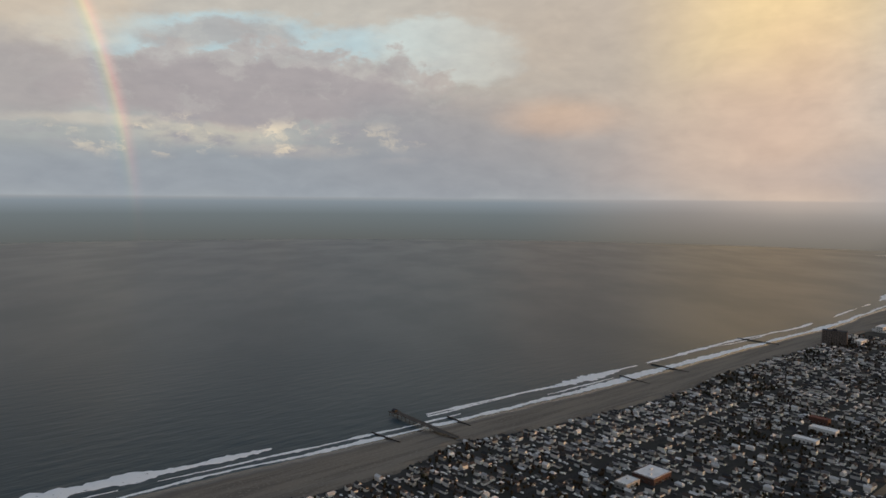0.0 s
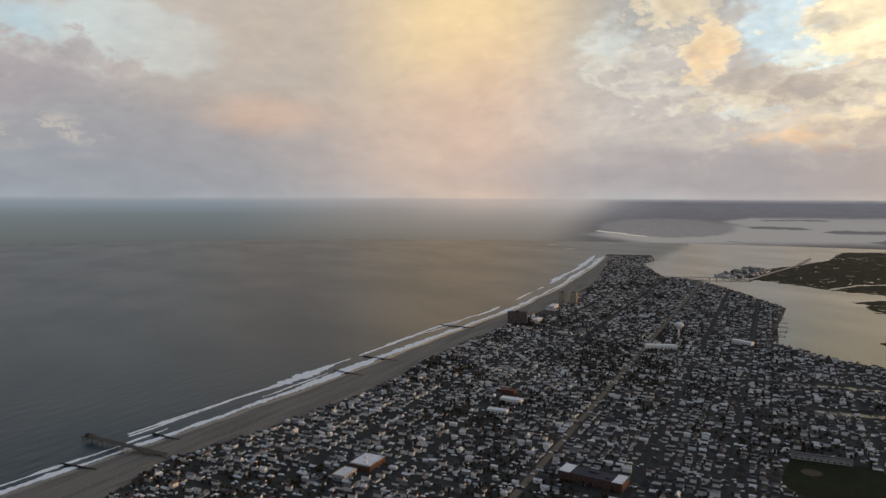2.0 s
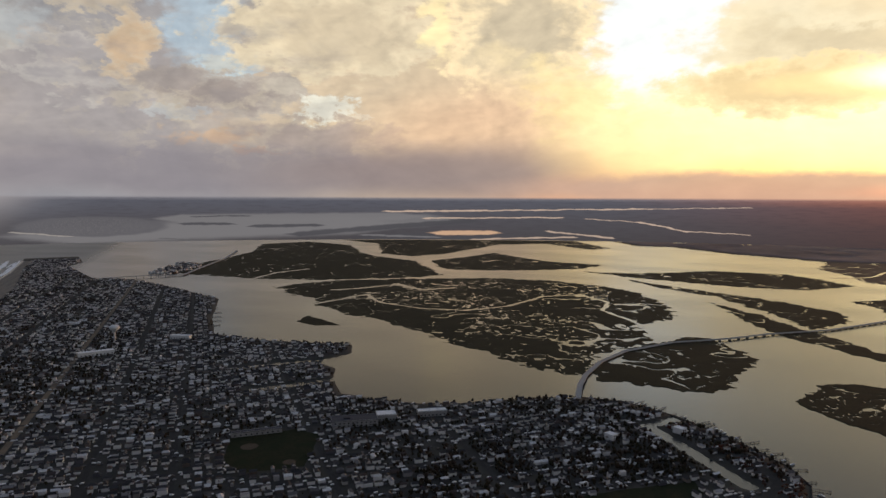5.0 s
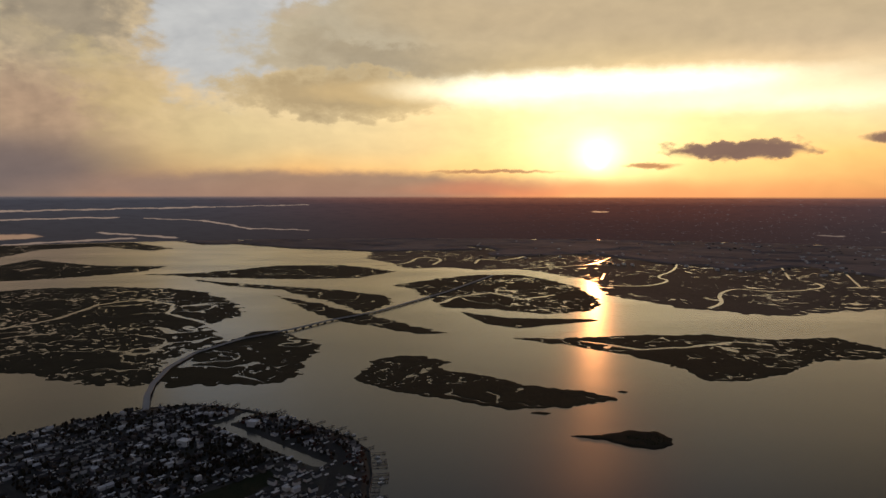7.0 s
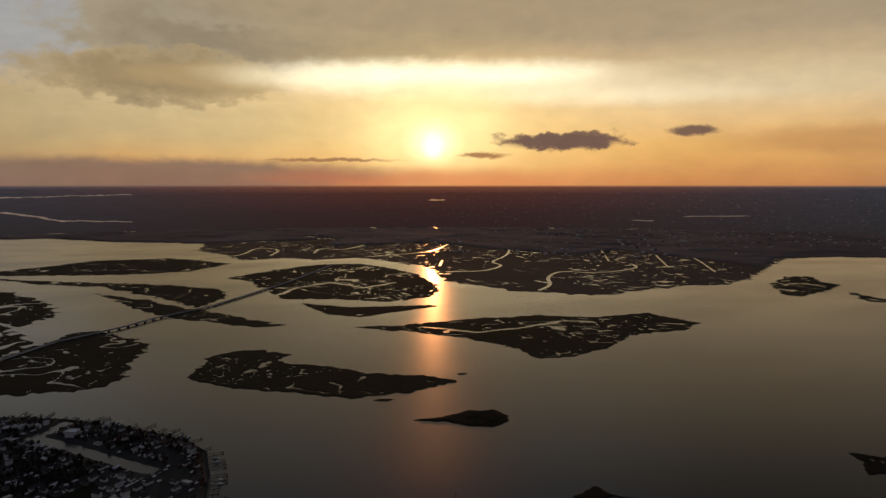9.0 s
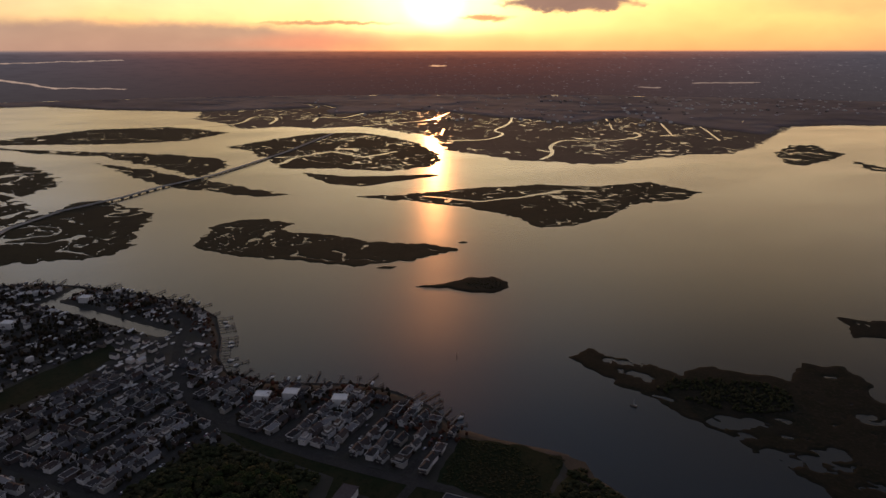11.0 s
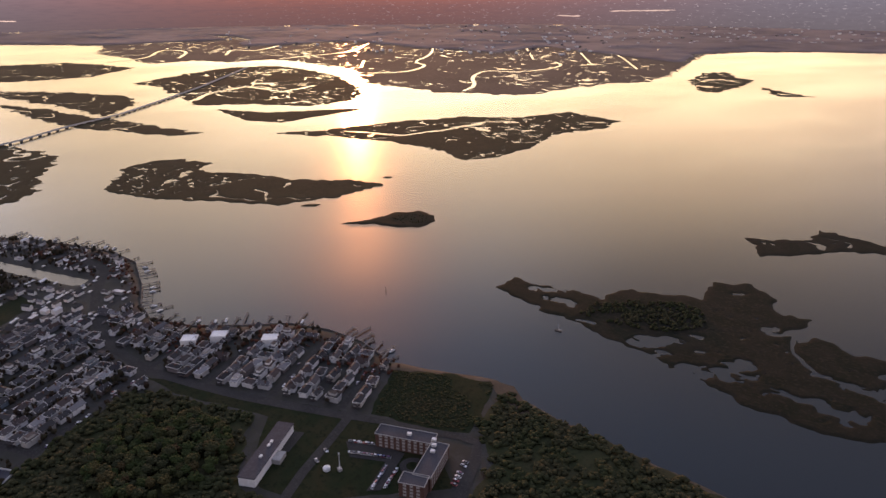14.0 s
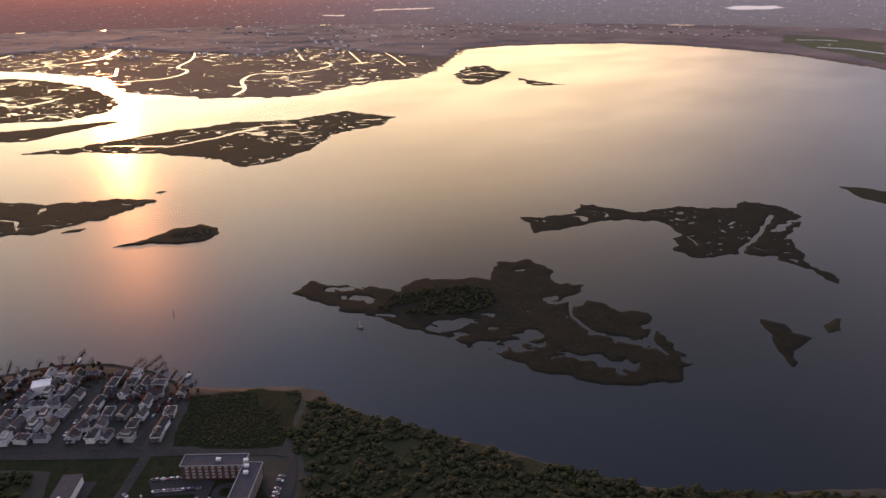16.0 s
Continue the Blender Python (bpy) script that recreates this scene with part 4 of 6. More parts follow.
CAR_PAINT = material("car_paint", by_random([(0.0, (0.75, 0.75, 0.75)), (0.3, (0.55, 0.56, 0.57)), (0.5, (0.04, 0.04, 0.045)), (0.65, (0.3, 0.31, 0.33)), (0.8, (0.25, 0.03, 0.03)), (0.9, (0.05, 0.09, 0.2)), (1.0, (0.8, 0.8, 0.8))], 0.3, 1, (0.3, 0.3, 0.3), 0.05))
TYRE = material("tyre_rubber", speckled((0.02, 0.02, 0.02), (0.03, 0.03, 0.03), 3))
DIRT = material("bare_earth", speckled((0.09, 0.066, 0.045), (0.07, 0.053, 0.038), 0.1, (0.12, 0.09, 0.065), 1, 0.95))
POOL = material("pool_water", lambda n: surface(n, n.mix(n.noise(where(n), 0.6, 2), rgb(0.05, 0.2, 0.21), rgb(0.07, 0.25, 0.25)), 0.06))
BOAT_WHITE = material("white_boat_hull", speckled((0.75, 0.75, 0.74), (0.68, 0.68, 0.67), 0.5, rough=0.3))
METAL = material("pale_painted_steel", speckled((0.7, 0.72, 0.72), (0.62, 0.64, 0.65), 0.1, (0.5, 0.5, 0.48), 0.8, 0.5))
TANBRICK = material("tan_masonry", speckled((0.42, 0.36, 0.27), (0.36, 0.31, 0.24), 0.05, (0.48, 0.42, 0.33), 1, 0.8))

Z0 = 1.8                                                   # level of the built-up ground
U, V = np.array((0.7505, 0.6609)), np.array((0.6609, -0.7505))      # along the island, and across it to the bay
TURN = math.degrees(math.atan2(0.6609, 0.7505))
rng = random.Random(4)


def at(p, z=Z0, rz=0.0):
    return pose(p[0], p[1], z, 0, 0, rz)


# ---------------------------------------------------------------- land use
WOOD = [(432, 72), (462, 42), (492, 6), (522, -36), (504, -60), (440, -108), (425, -96), (372, -74), (330, -100), (200, -20), (180, 160), (396, 108)]
SHORE_WOOD = [(372, -286), (340, -286), (300, -300), (220, -322), (130, -352), (30, -430), (-60, -440), (-60, -250), (150, -190), (285, -190), (308, -225), (350, -240)]
MEADOW = [(398, -181), (447, -222), (412, -264), (384, -283), (352, -244), (344, -228), (361, -210)]
CAMPUS = [(548, -46), (469, -112), (405, -170), (450, -228), (414, -276), (290, -300), (60, -400), (-120, -360), (-120, 0), (330, -70), (504, -50)]
STRIP = [(684, 132), (726, 84), (768, 30), (738, 18), (672, 74), (648, 120)]
BALLFIELD = [(615, 520), (680, 566), (742, 510), (735, 470), (640, 430), (600, 480)]
OPEN_LAND = [WOOD, SHORE_WOOD, CAMPUS, STRIP, BALLFIELD]
BIG_SITES = [(492, 882, 22), (450, 846, 22), (508, 922, 16), (866, 374, 24), (225, 730, 30), (195, 710, 20), (430, 595, 42), (948, 1092, 40), (808, 440, 45), (707, 542, 40), (817, 1436, 34), (1108, 1675, 34), (960, 1548, 40), (1045, 1153, 14), (1130, 1060, 30), (455, 60, 26)]
LONG_STREETS = (-690, -456, -362, -226, -124, -38, 125, 290)
CROSS = 58.0


def free_mask(x, y):
    ok = (signed(x, y, ISLAND) > 9) & (ocean_side(x, y) < -4)
    ok &= canal_distance(x, y) > 17
    for z in OPEN_LAND:
        ok &= ~inside(x, y, z)
    for a, b, r in BIG_SITES:
        ok &= np.hypot(x - a, y - b) > r
    return ok & (line_distance(x, y, BAY_ROAD) > 8)


BAY_ROAD = [(405, -166), (438, -136), (469, -109), (505, -82), (548, -53), (608, -32), (676, -27), (732, -35), (796, -51), (843, -34)]


def flat_patch(name, outline, z, mat, label, category, wobble=2.0, kind="structure"):
    pts, n = [], len(outline)
    for i in range(n):
        a, b = np.array(outline[i], float), np.array(outline[(i + 1) % n], float)
        k = max(1, int(np.hypot(*(b - a)) / 5))
        pts += [a + (b - a) * j / k for j in range(k)]
    p = np.array(pts)
    p = p + wobble * np.stack([fbm(p[:, 0], p[:, 1], 9, 3), fbm(p[:, 0], p[:, 1], 9, 7)], 1)
    bm = bmesh.new()
    bm.faces.new([bm.verts.new((a, b, z)) for a, b in p])
    bmesh.ops.triangulate(bm, faces=bm.faces[:])
    me = bpy.data.meshes.new(name)
    bm.to_mesh(me)
    bm.free()
    for f in me.polygons:
        if f.normal.z < 0:
            f.flip()
    me.materials.append(mat)
    return tagged(new(name, me), label, category, kind=kind)


def ribbon(name, path, width, z, mat, label, category, keep=None, step=8.0, kind="structure", thick=0.0):
    """A strip along a path, left out where keep() is false."""
    pts = [np.array(path[0], float)]
    for a, b in zip(path[:-1], path[1:]):
        a, b = np.array(a, float), np.array(b, float)
        k = max(1, int(np.hypot(*(b - a)) / step))
        pts += [a + (b - a) * (j + 1) / k for j in range(k)]
    p = np.array(pts)
    d = np.gradient(p, axis=0)
    d /= np.hypot(d[:, 0], d[:, 1])[:, None] + 1e-9
    side = np.stack([-d[:, 1], d[:, 0]], 1) * width / 2
    mask = keep(p[:, 0], p[:, 1]) if keep else np.ones(len(p), bool)
    v, f = [], []
    for i in range(len(p) - 1):
        if mask[i] and mask[i + 1]:
            k = len(v)
            for q in (p[i] - side[i], p[i + 1] - side[i + 1], p[i + 1] + side[i + 1], p[i] + side[i]):
                v.append((q[0], q[1], z))
            f.append((k, k + 1, k + 2, k + 3))
    if not f:
        return None
    return tagged(mesh_object(name, v, f, mat), label, category, kind=kind)


# ditches and creeks that cross the mainland marsh
DITCHES = [([(2665, -2065), (2210, -1755)], 8), ([(2380, -2135), (1945, -1815)], 8), ([(2340, -2275), (2025, -2055), (1780, -1870)], 8), ([(2245, -2475), (1970, -2245)], 8), ([(2335, -1080), (2525, -1180)], 9),
           ([(1675, -1085), (1750, -1180), (1910, -1265), (2035, -1405), (1945, -1455), (1930, -1560), (1990, -1720), (2100, -1770)], 12), ([(2180, -1030), (2125, -1150), (2260, -1315), (2380, -1310), (2560, -1500), (2875, -1695)], 11),
           ([(2760, -925), (2805, -1090), (2865, -1295), (3190, -1520)], 12), ([(3005, -330), (3045, -490), (3405, -600), (3265, -700), (2995, -595)], 14), ([(3025, -790), (3265, -880), (3095, -935), (3315, -1115)], 13)]
for path, width in DITCHES:
    if len(path) > 3:        # natural creeks wind, dug ditches run straight
        for _ in range(3):
            path = [path[0]] + [tuple(np.array(a) * (1 - k) + np.array(b) * k) for a, b in zip(path[:-1], path[1:]) for k in (0.25, 0.75)] + [path[-1]]
    ribbon("creek", path, width, 0.84, WATER, "narrow tidal creek through the mainland marsh", "creek")

flat_patch("lawn", [(540, -50), (469, -114), (408, -170), (352, -205), (300, -190), (340, -100), (378, -80), (436, -116), (500, -66)], Z0 + 0.04, GRASS, "dull green lawn round the brick home", "lawn")
flat_patch("forest_floor", WOOD, Z0 + 0.03, SCRUB, "dark leaf-strewn floor of the woods", "forest floor", 4)
flat_patch("forest_floor", SHORE_WOOD, Z0 + 0.03, SCRUB, "dark scrubby floor of the shore woods", "forest floor", 4)
flat_patch("meadow", MEADOW, Z0 + 0.05, GRASS, "rough green meadow by the water", "meadow", 4)
flat_patch("grass_strip", STRIP, Z0 + 0.04, GRASS, "long mown grass strip between the houses", "grass")
flat_patch("ball_field", BALLFIELD, Z0 + 0.04, GRASS, "green baseball outfield in the town", "sports field")
for cx, cy, r in ((667, 525, 11), (645, 453, 8)):
    flat_patch("infield", [(cx + r * math.cos(a / 8 * math.tau), cy + r * math.sin(a / 8 * math.tau)) for a in range(8)], Z0 + 0.08, DIRT, "bare tan earth of a baseball infield", "infield", 0.6)
flat_patch("bare_shore", [(392, -281), (374, -292), (350, -284), (338, -283), (345, -274), (372, -276)], Z0 + 0.09, DIRT, "eroded bare bank at the shore", "bank", 3)


flat_patch("field", FAR_FIELD, 0.9, material("far_green_field", speckled((0.09, 0.1, 0.05), (0.12, 0.11, 0.06), 0.004, (0.07, 0.08, 0.04), 0.05, 0.95)), "pale green field on the far shore", "field", 10)
ribbon("greenhouse_row", [(1007, -3811), (928, -3870), (834, -3862)], 22, 1.0, WHITE_ROOF, "long pale roof strip across a far field", "roof strip")
ribbon("greenhouse_row", [(828, -3475), (705, -3473), (538, -3339)], 22, 1.0, WHITE_ROOF, "long pale roof strip across a far field", "roof strip")


def in_town(x, y):
    ok = (signed(x, y, ISLAND) > 9) & (ocean_side(x, y) < 0)
    ok &= canal_distance(x, y) > 14
    for z in OPEN_LAND:
        ok &= ~inside(x, y, z)
    return ok


for v in LONG_STREETS:
    ribbon("road", [U * u + V * v for u in (0, 3400)], 8 if v in (-38, -226, -456) else 6, Z0 + 0.1, TAN_ROAD if v == -226 else ASPHALT, "grey asphalt street running along the island", "road", in_town)
for k in range(0, 62):
    u = 30 + k * CROSS
    ribbon("road", [U * u + V * v for v in (-800, 720)], 5.0, Z0 + 0.14, ASPHALT, "narrow grey asphalt cross street", "road", in_town)
ribbon("road", BAY_ROAD, 9, Z0 + 0.18, ASPHALT, "curving asphalt road behind the bay houses", "road", step=4)
ribbon("road", [(455, -218), (430, -193), (405, -166), (386, -143), (363, -114), (347, -97), (300, -60)], 7, Z0 + 0.22, ASPHALT, "asphalt lane to the shore", "road", step=4)
ribbon("road", [(405, -166), (384, -186), (360, -205), (342, -222), (330, -228), (318, -218), (311, -211), (295, -193), (270, -170)], 7, Z0 + 0.26, ASPHALT, "asphalt drive round the brick home", "road", step=4)
flat_patch("car_park", [(379, -152), (358, -173), (346, -180), (338, -170), (322, -150), (326, -142), (345, -165), (362, -147)], Z0 + 0.3, ASPHALT, "asphalt car park before the brick home", "car park", 0)
flat_patch("car_park", [(320, -213), (300, -188), (292, -196), (314, -220)], Z0 + 0.32, ASPHALT, "asphalt car park beside the brick home", "car park", 0)
flat_patch("car_park", [(412, -122), (396, -107), (388, -114), (403, -131)], Z0 + 0.3, ASPHALT, "small asphalt car park", "car park", 0)


# ---------------------------------------------------------------- houses
WINDOW = Shape().box(-0.55, -0.06, 0, 0.55, 0.05, 1.5, 0).box(-0.42, -0.08, 0.12, 0.42, -0.05, 1.38, 1).mesh("window", [TRIM, GLASS])
DOOR = Shape().box(-0.55, -0.08, 0, 0.55, 0.03, 2.1).mesh("door", DARKWOOD)
CHIMNEY = Shape().box(-0.4, -0.4, 0, 0.4, 0.4, 2.2).box(-0.5, -0.5, 2.0, 0.5, 0.5, 2.2).mesh("chimney", BRICK)


def gable_wall(s, x0, y0, x1, y1, h, rise):
    s.box(x0, y0, 0, x1, y1, h)
    c = (x0 + x1) / 2
    return s.add([(x0, y0, h), (x1, y0, h), (c, y0, h + rise), (x0, y1, h), (x1, y1, h), (c, y1, h + rise)], [(0, 1, 2), (5, 4, 3)])


def house(style, w, d, h):
    ob = thing("house", "", "house", "beach town houses")
    x, y = w / 2, d / 2
    wall, roof = Shape(), Shape()
    if style == "gable":
        gable_wall(wall, -x, -y, x, y, h, 2.1)
        roof.gable(-x - 0.45, -y - 0.4, x + 0.45, y + 0.4, h - 0.3, 2.4)
    elif style == "cross":
        gable_wall(wall, -x, -y, x, y, h, 1.9)
        wall.box(x, -2.2, 0, x + 2.6, 2.4, h - 0.6)
        roof.gable(-x - 0.4, -y - 0.4, x + 0.4, y + 0.4, h - 0.27, 2.17)
        roof.hip(x - 0.2, -2.6, x + 3.0, 2.8, h - 0.6, 1.3)
    elif style == "hip":
        wall.box(-x, -y, 0, x, y, h)
        roof.hip(-x - 0.5, -y - 0.5, x + 0.5, y + 0.5, h, 2.3)
    else:
        wall.box(-x, -y, 0, x, y, h).box(-x + 1.2, -y + 2.2, h, x - 1.6, y - 2.6, h + 2.4)
        roof.box(-x - 0.15, -y - 0.15, h, x + 0.15, y + 0.15, h + 0.25).box(-x + 1.0, -y + 2.0, h + 2.4, x - 1.4, y - 2.4, h + 2.65)
    fascias = []
    if style in ("gable", "cross"):
        for yy in (-y - 0.5, y + 0.42):
            f_ = Shape()
            for dy in (0.0, 0.1):
                f_.v += [(-x - 0.5, yy + dy, h - 0.5), (0, yy + dy, h + 1.95), (x + 0.5, yy + dy, h - 0.5), (x + 0.5, yy + dy, h - 0.02), (0, yy + dy, h + 2.42), (-x - 0.5, yy + dy, h - 0.02)]
            f_.f += [(0, 1, 4, 5), (1, 2, 3, 4), (11, 10, 7, 6), (10, 9, 8, 7), (5, 4, 10, 11), (4, 3, 9, 10), (1, 0, 6, 7), (2, 1, 7, 8), (0, 5, 11, 6), (3, 2, 8, 9)]
            f_.m += [0] * 10
            fascias.append(f_)
    else:
        k = 0.55 if style == "hip" else 0.2
        f_ = Shape()
        for kk in (k, k + 0.14):
            for z in (h - 0.14, h + 0.16):
                f_.v += [(-x - kk, -y - kk, z), (x + kk, -y - kk, z), (x + kk, y + kk, z), (-x - kk, y + kk, z)]
        for j in range(4):
            n2 = (j + 1) % 4
            for r0, r1 in ((0, 4), (4, 12), (12, 8), (8, 0)):
                f_.f.append((r0 + j, r0 + n2, r1 + n2, r1 + j))
                f_.m.append(0)
        fascias.append(f_)
    for f_ in fascias:
        part("fascia", f_.mesh("fascia", TRIM), ob, label="white painted fascia board")
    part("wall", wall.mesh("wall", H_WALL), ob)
    part("roof", roof.mesh("roof", H_ROOF), ob)
    if style != "flat":
        part("chimney", CHIMNEY, ob, pose(x * 0.45, y * 0.3, h + 0.6))
    porch = Shape().box(-x + 0.4, -y - 2.2, 0, x - 0.4, -y, 0.5).box(-x + 0.2, -y - 2.4, 2.9, x - 0.2, -y + 0.0, 3.1)
    for px in (-x + 0.6, x - 0.6):
        porch.box(px - 0.1, -y - 2.1, 0.5, px + 0.1, -y - 1.9, 2.9)
    part("porch", porch.mesh("porch", H_ROOF), ob)
    part("door", DOOR, ob, pose(0, -y - 0.02, 0.5))
    for px, pz in ((-x * 0.55, 3.4), (x * 0.55, 3.4)):
        part("window", WINDOW, ob, pose(px, -y - 0.03, pz))
        part("window", WINDOW, ob, pose(px, y + 0.03, pz, 0, 0, 180))
    for py in (-y * 0.5, y * 0.45):
        part("window", WINDOW, ob, pose(-x - 0.03, py, 3.3, 0, 0, -90))
        part("window", WINDOW, ob, pose(x + 0.03, py if style != "cross" else py * 1.5, 3.3, 0, 0, 90))
    return ob


KINDS = [("gable", 6.2, 11.6, 4.6, "two-storey gabled beach house with a white porch"), ("gable", 5.4, 9.6, 4.0, "small gabled cottage with siding walls"), ("cross", 5.4, 11.0, 4.4, "gabled house with a side wing"),
         ("hip", 7.0, 10.0, 4.0, "square house under a hipped shingle roof"), ("hip", 6.0, 11.0, 4.6, "tall hipped-roof house with a porch"), ("flat", 6.2, 10.6, 4.6, "modern flat-roofed house with a roof storey")]
MODELS = []
for style, w, d, h, label in KINDS:
    ob = house(style, w, d, h)
    ob["label"] = label
    MODELS.append(ob)

lots = []
LOOSE = (470, -20, 350)                                     # round here the lots are wider and less even
for k in range(0, 62):
    u0 = 30 + k * CROSS
    for offs, pitch, shake, loose in (((11.0, 23.5, 35.0, 47.5), 13.6, 1.2, True), ((10.0, 22.0, 35.5, 47.5), 11.2, 0.9, False)):
        for row, off in enumerate(offs):
            for j in range(-int(800 / pitch), int(720 / pitch)):
                v = j * pitch
                if min(abs(v - s) for s in LONG_STREETS) < 6.5:
                    continue
                u, v = u0 + off + rng.uniform(-shake, shake), v + rng.uniform(-shake, shake) * 1.6
                q = U * u + V * v
                if (math.hypot(q[0] - LOOSE[0], q[1] - LOOSE[1]) < LOOSE[2]) == loose:
                    lots.append((u, v, row, rng.random(), rng.random()))
lots = np.array(lots)
px, py = lots[:, 0] * U[0] + lots[:, 1] * V[0], lots[:, 0] * U[1] + lots[:, 1] * V[1]
ok = free_mask(px, py) & (lots[:, 3] > 0.12) & (py > -300) & (np.hypot(px, py) > 330)
lots, px, py = lots[ok], px[ok], py[ok]
order = np.argsort(np.hypot(px - 470, py + 20))
NEAR = 292
used = set()
for i in order[:NEAR]:
    k = int(lots[i, 4] * 5.999)
    turn = TURN + (180 if lots[i, 2] % 2 else 0) + (90 if lots[i, 3] > 0.88 else 0) + rng.uniform(-6, 6)
    m = at((px[i], py[i]), Z0 + 0.02, turn)
    if k not in used:
        MODELS[k].matrix_basis = m
        used.add(k)
    else:
        copy_thing(MODELS[k], m)

green = sstep(fbm(px, py, 120, 77, 3), 0.05, 0.45)          # leafier blocks have fewer houses
# the rest of the town, one sheet of houses past counting
near_w, near_r = Shape(), Shape()
for i in order[NEAR:]:
    if lots[i, 3] < 0.18 + 0.45 * green[i]:
        continue
    c = np.array((px[i], py[i]))
    w, d, h = rng.uniform(3.6, 5.2), rng.uniform(5.6, 9.8), rng.choice((2.4, 2.8, 3.2, 3.8, 4.6))
    a = radians(TURN + rng.choice((0, 0, 0, 0, 90)) + rng.uniform(-3, 3))
    ca, sa = math.cos(a), math.sin(a)
    one_w, one_r = Shape(), Shape()
    x, y = w / 2, d / 2
    q = lots[i, 4]
    one_w.add([(-x, -y, 0), (x, -y, 0), (x, y, 0), (-x, y, 0), (-x, -y, h), (x, -y, h), (x, y, h), (-x, y, h)], [(0, 1, 5, 4), (1, 2, 6, 5), (2, 3, 7, 6), (3, 0, 4, 7)])
    if q < 0.55:
        rise = rng.uniform(1.3, 2.2)
        one_w.add([(-x, -y, h), (x, -y, h), (0, -y, h + rise), (-x, y, h), (x, y, h), (0, y, h + rise)], [(0, 1, 2), (5, 4, 3)])
        one_r.add([(-x - .4, -y - .4, h - .2), (0, -y - .4, h + rise), (x + .4, -y - .4, h - .2), (-x - .4, y + .4, h - .2), (0, y + .4, h + rise), (x + .4, y + .4, h - .2)], [(0, 1, 4, 3), (1, 2, 5, 4)])
    elif q < 0.85:
        one_r.hip(-x - .4, -y - .4, x + .4, y + .4, h, rng.uniform(1.6, 2.4))
    else:
        one_r.box(-x - .1, -y - .1, h, x + .1, y + .1, h + .3)
    if rng.random() < 0.5:
        one_r.box(-x * 0.8, -y - 2.2, 2.7, x * 0.8, -y, 2.95)
    for src, dst in ((one_w, near_w), (one_r, near_r)):
        dst.add([(c[0] + ca * p - sa * r, c[1] + sa * p + ca * r, Z0 + z) for p, r, z in src.v], src.f)
both = Shape().add(near_w.v, near_w.f, 0).add(near_r.v, near_r.f, 1)
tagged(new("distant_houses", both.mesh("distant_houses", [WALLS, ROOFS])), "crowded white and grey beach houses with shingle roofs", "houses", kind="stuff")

# hedges and small trees between the houses
scrub = Shape()
r2 = random.Random(9)
tu, tv = np.array([(r2.uniform(250, 3500), r2.uniform(-700, 720)) for _ in range(80000)]).T
tu[:42000] = 250 + (tu[:42000] - 250) * 0.5
tx, ty = tu * U[0] + tv * V[0], tu * U[1] + tv * V[1]
near_t = 12000
tx[:near_t] = [r2.uniform(330, 1110) for _ in range(near_t)]
ty[:near_t] = [r2.uniform(-260, 300) for _ in range(near_t)]
tree_ok = (signed(tx, ty, ISLAND) > 3) & (ocean_side(tx, ty) < -3) & (np.hypot(tx, ty) > 340) & (fbm(tx, ty, 120, 77, 3) + np.random.default_rng(3).uniform(-0.5, 0.5, len(tx)) > 0.08)
tree_ok &= canal_distance(tx, ty) > 16
tree_ok &= line_distance(tx, ty, BAY_ROAD) > 8
for z in OPEN_LAND:
    tree_ok &= ~inside(tx, ty, z)
uu, vv = tx * U[0] + ty * U[1], tx * V[0] + ty * V[1]
tree_ok &= np.min(np.abs(vv[:, None] - np.array(LONG_STREETS)[None, :]), 1) > 8
tree_ok &= np.abs(((uu - 30 + CROSS / 2) % CROSS) - CROSS / 2) > 4
for a, b in zip(tx[tree_ok], ty[tree_ok]):
    r = r2.uniform(0.9, 2.3)
    scrub.clump((a, b, Z0 + r * 1.3), r, r2, r2.uniform(0.9, 1.6))
tagged(new("garden_trees", scrub.mesh("garden_trees", RUST_SCRUB)), "dark hedges and small garden trees among houses", "trees", kind="stuff")
# rusty autumn trees round the bay-side gardens
rust = Shape()
BAY_EDGE = [(996, 66), (900, -30), (804, -84), (684, -70), (612, -102), (570, -180), (504, -222), (462, -228)]
qx, qy = np.array([(r2.uniform(440, 1020), r2.uniform(-230, 110)) for _ in range(9000)]).T
near_bay = (line_distance(qx, qy, BAY_EDGE) < 46) & (signed(qx, qy, ISLAND) > 5) & (line_distance(qx, qy, BAY_ROAD) > 7) & (canal_distance(qx, qy) > 14) & (fbm(qx, qy, 34, 61, 3) > 0.0)
for a, b in zip(qx[near_bay], qy[near_bay]):
    r = r2.uniform(0.8, 1.9)
    rust.clump((a, b, Z0 + r * r2.uniform(0.8, 2.2)), r, r2, r2.uniform(0.8, 1.2))
tagged(new("autumn_trees", rust.mesh("autumn_trees", material("rusty_leaves", speckled((0.1, 0.036, 0.024), (0.07, 0.034, 0.022), 0.06, (0.04, 0.03, 0.018), 0.4, 0.95)), True)), "rust-red autumn trees among bay houses", "trees", kind="stuff")
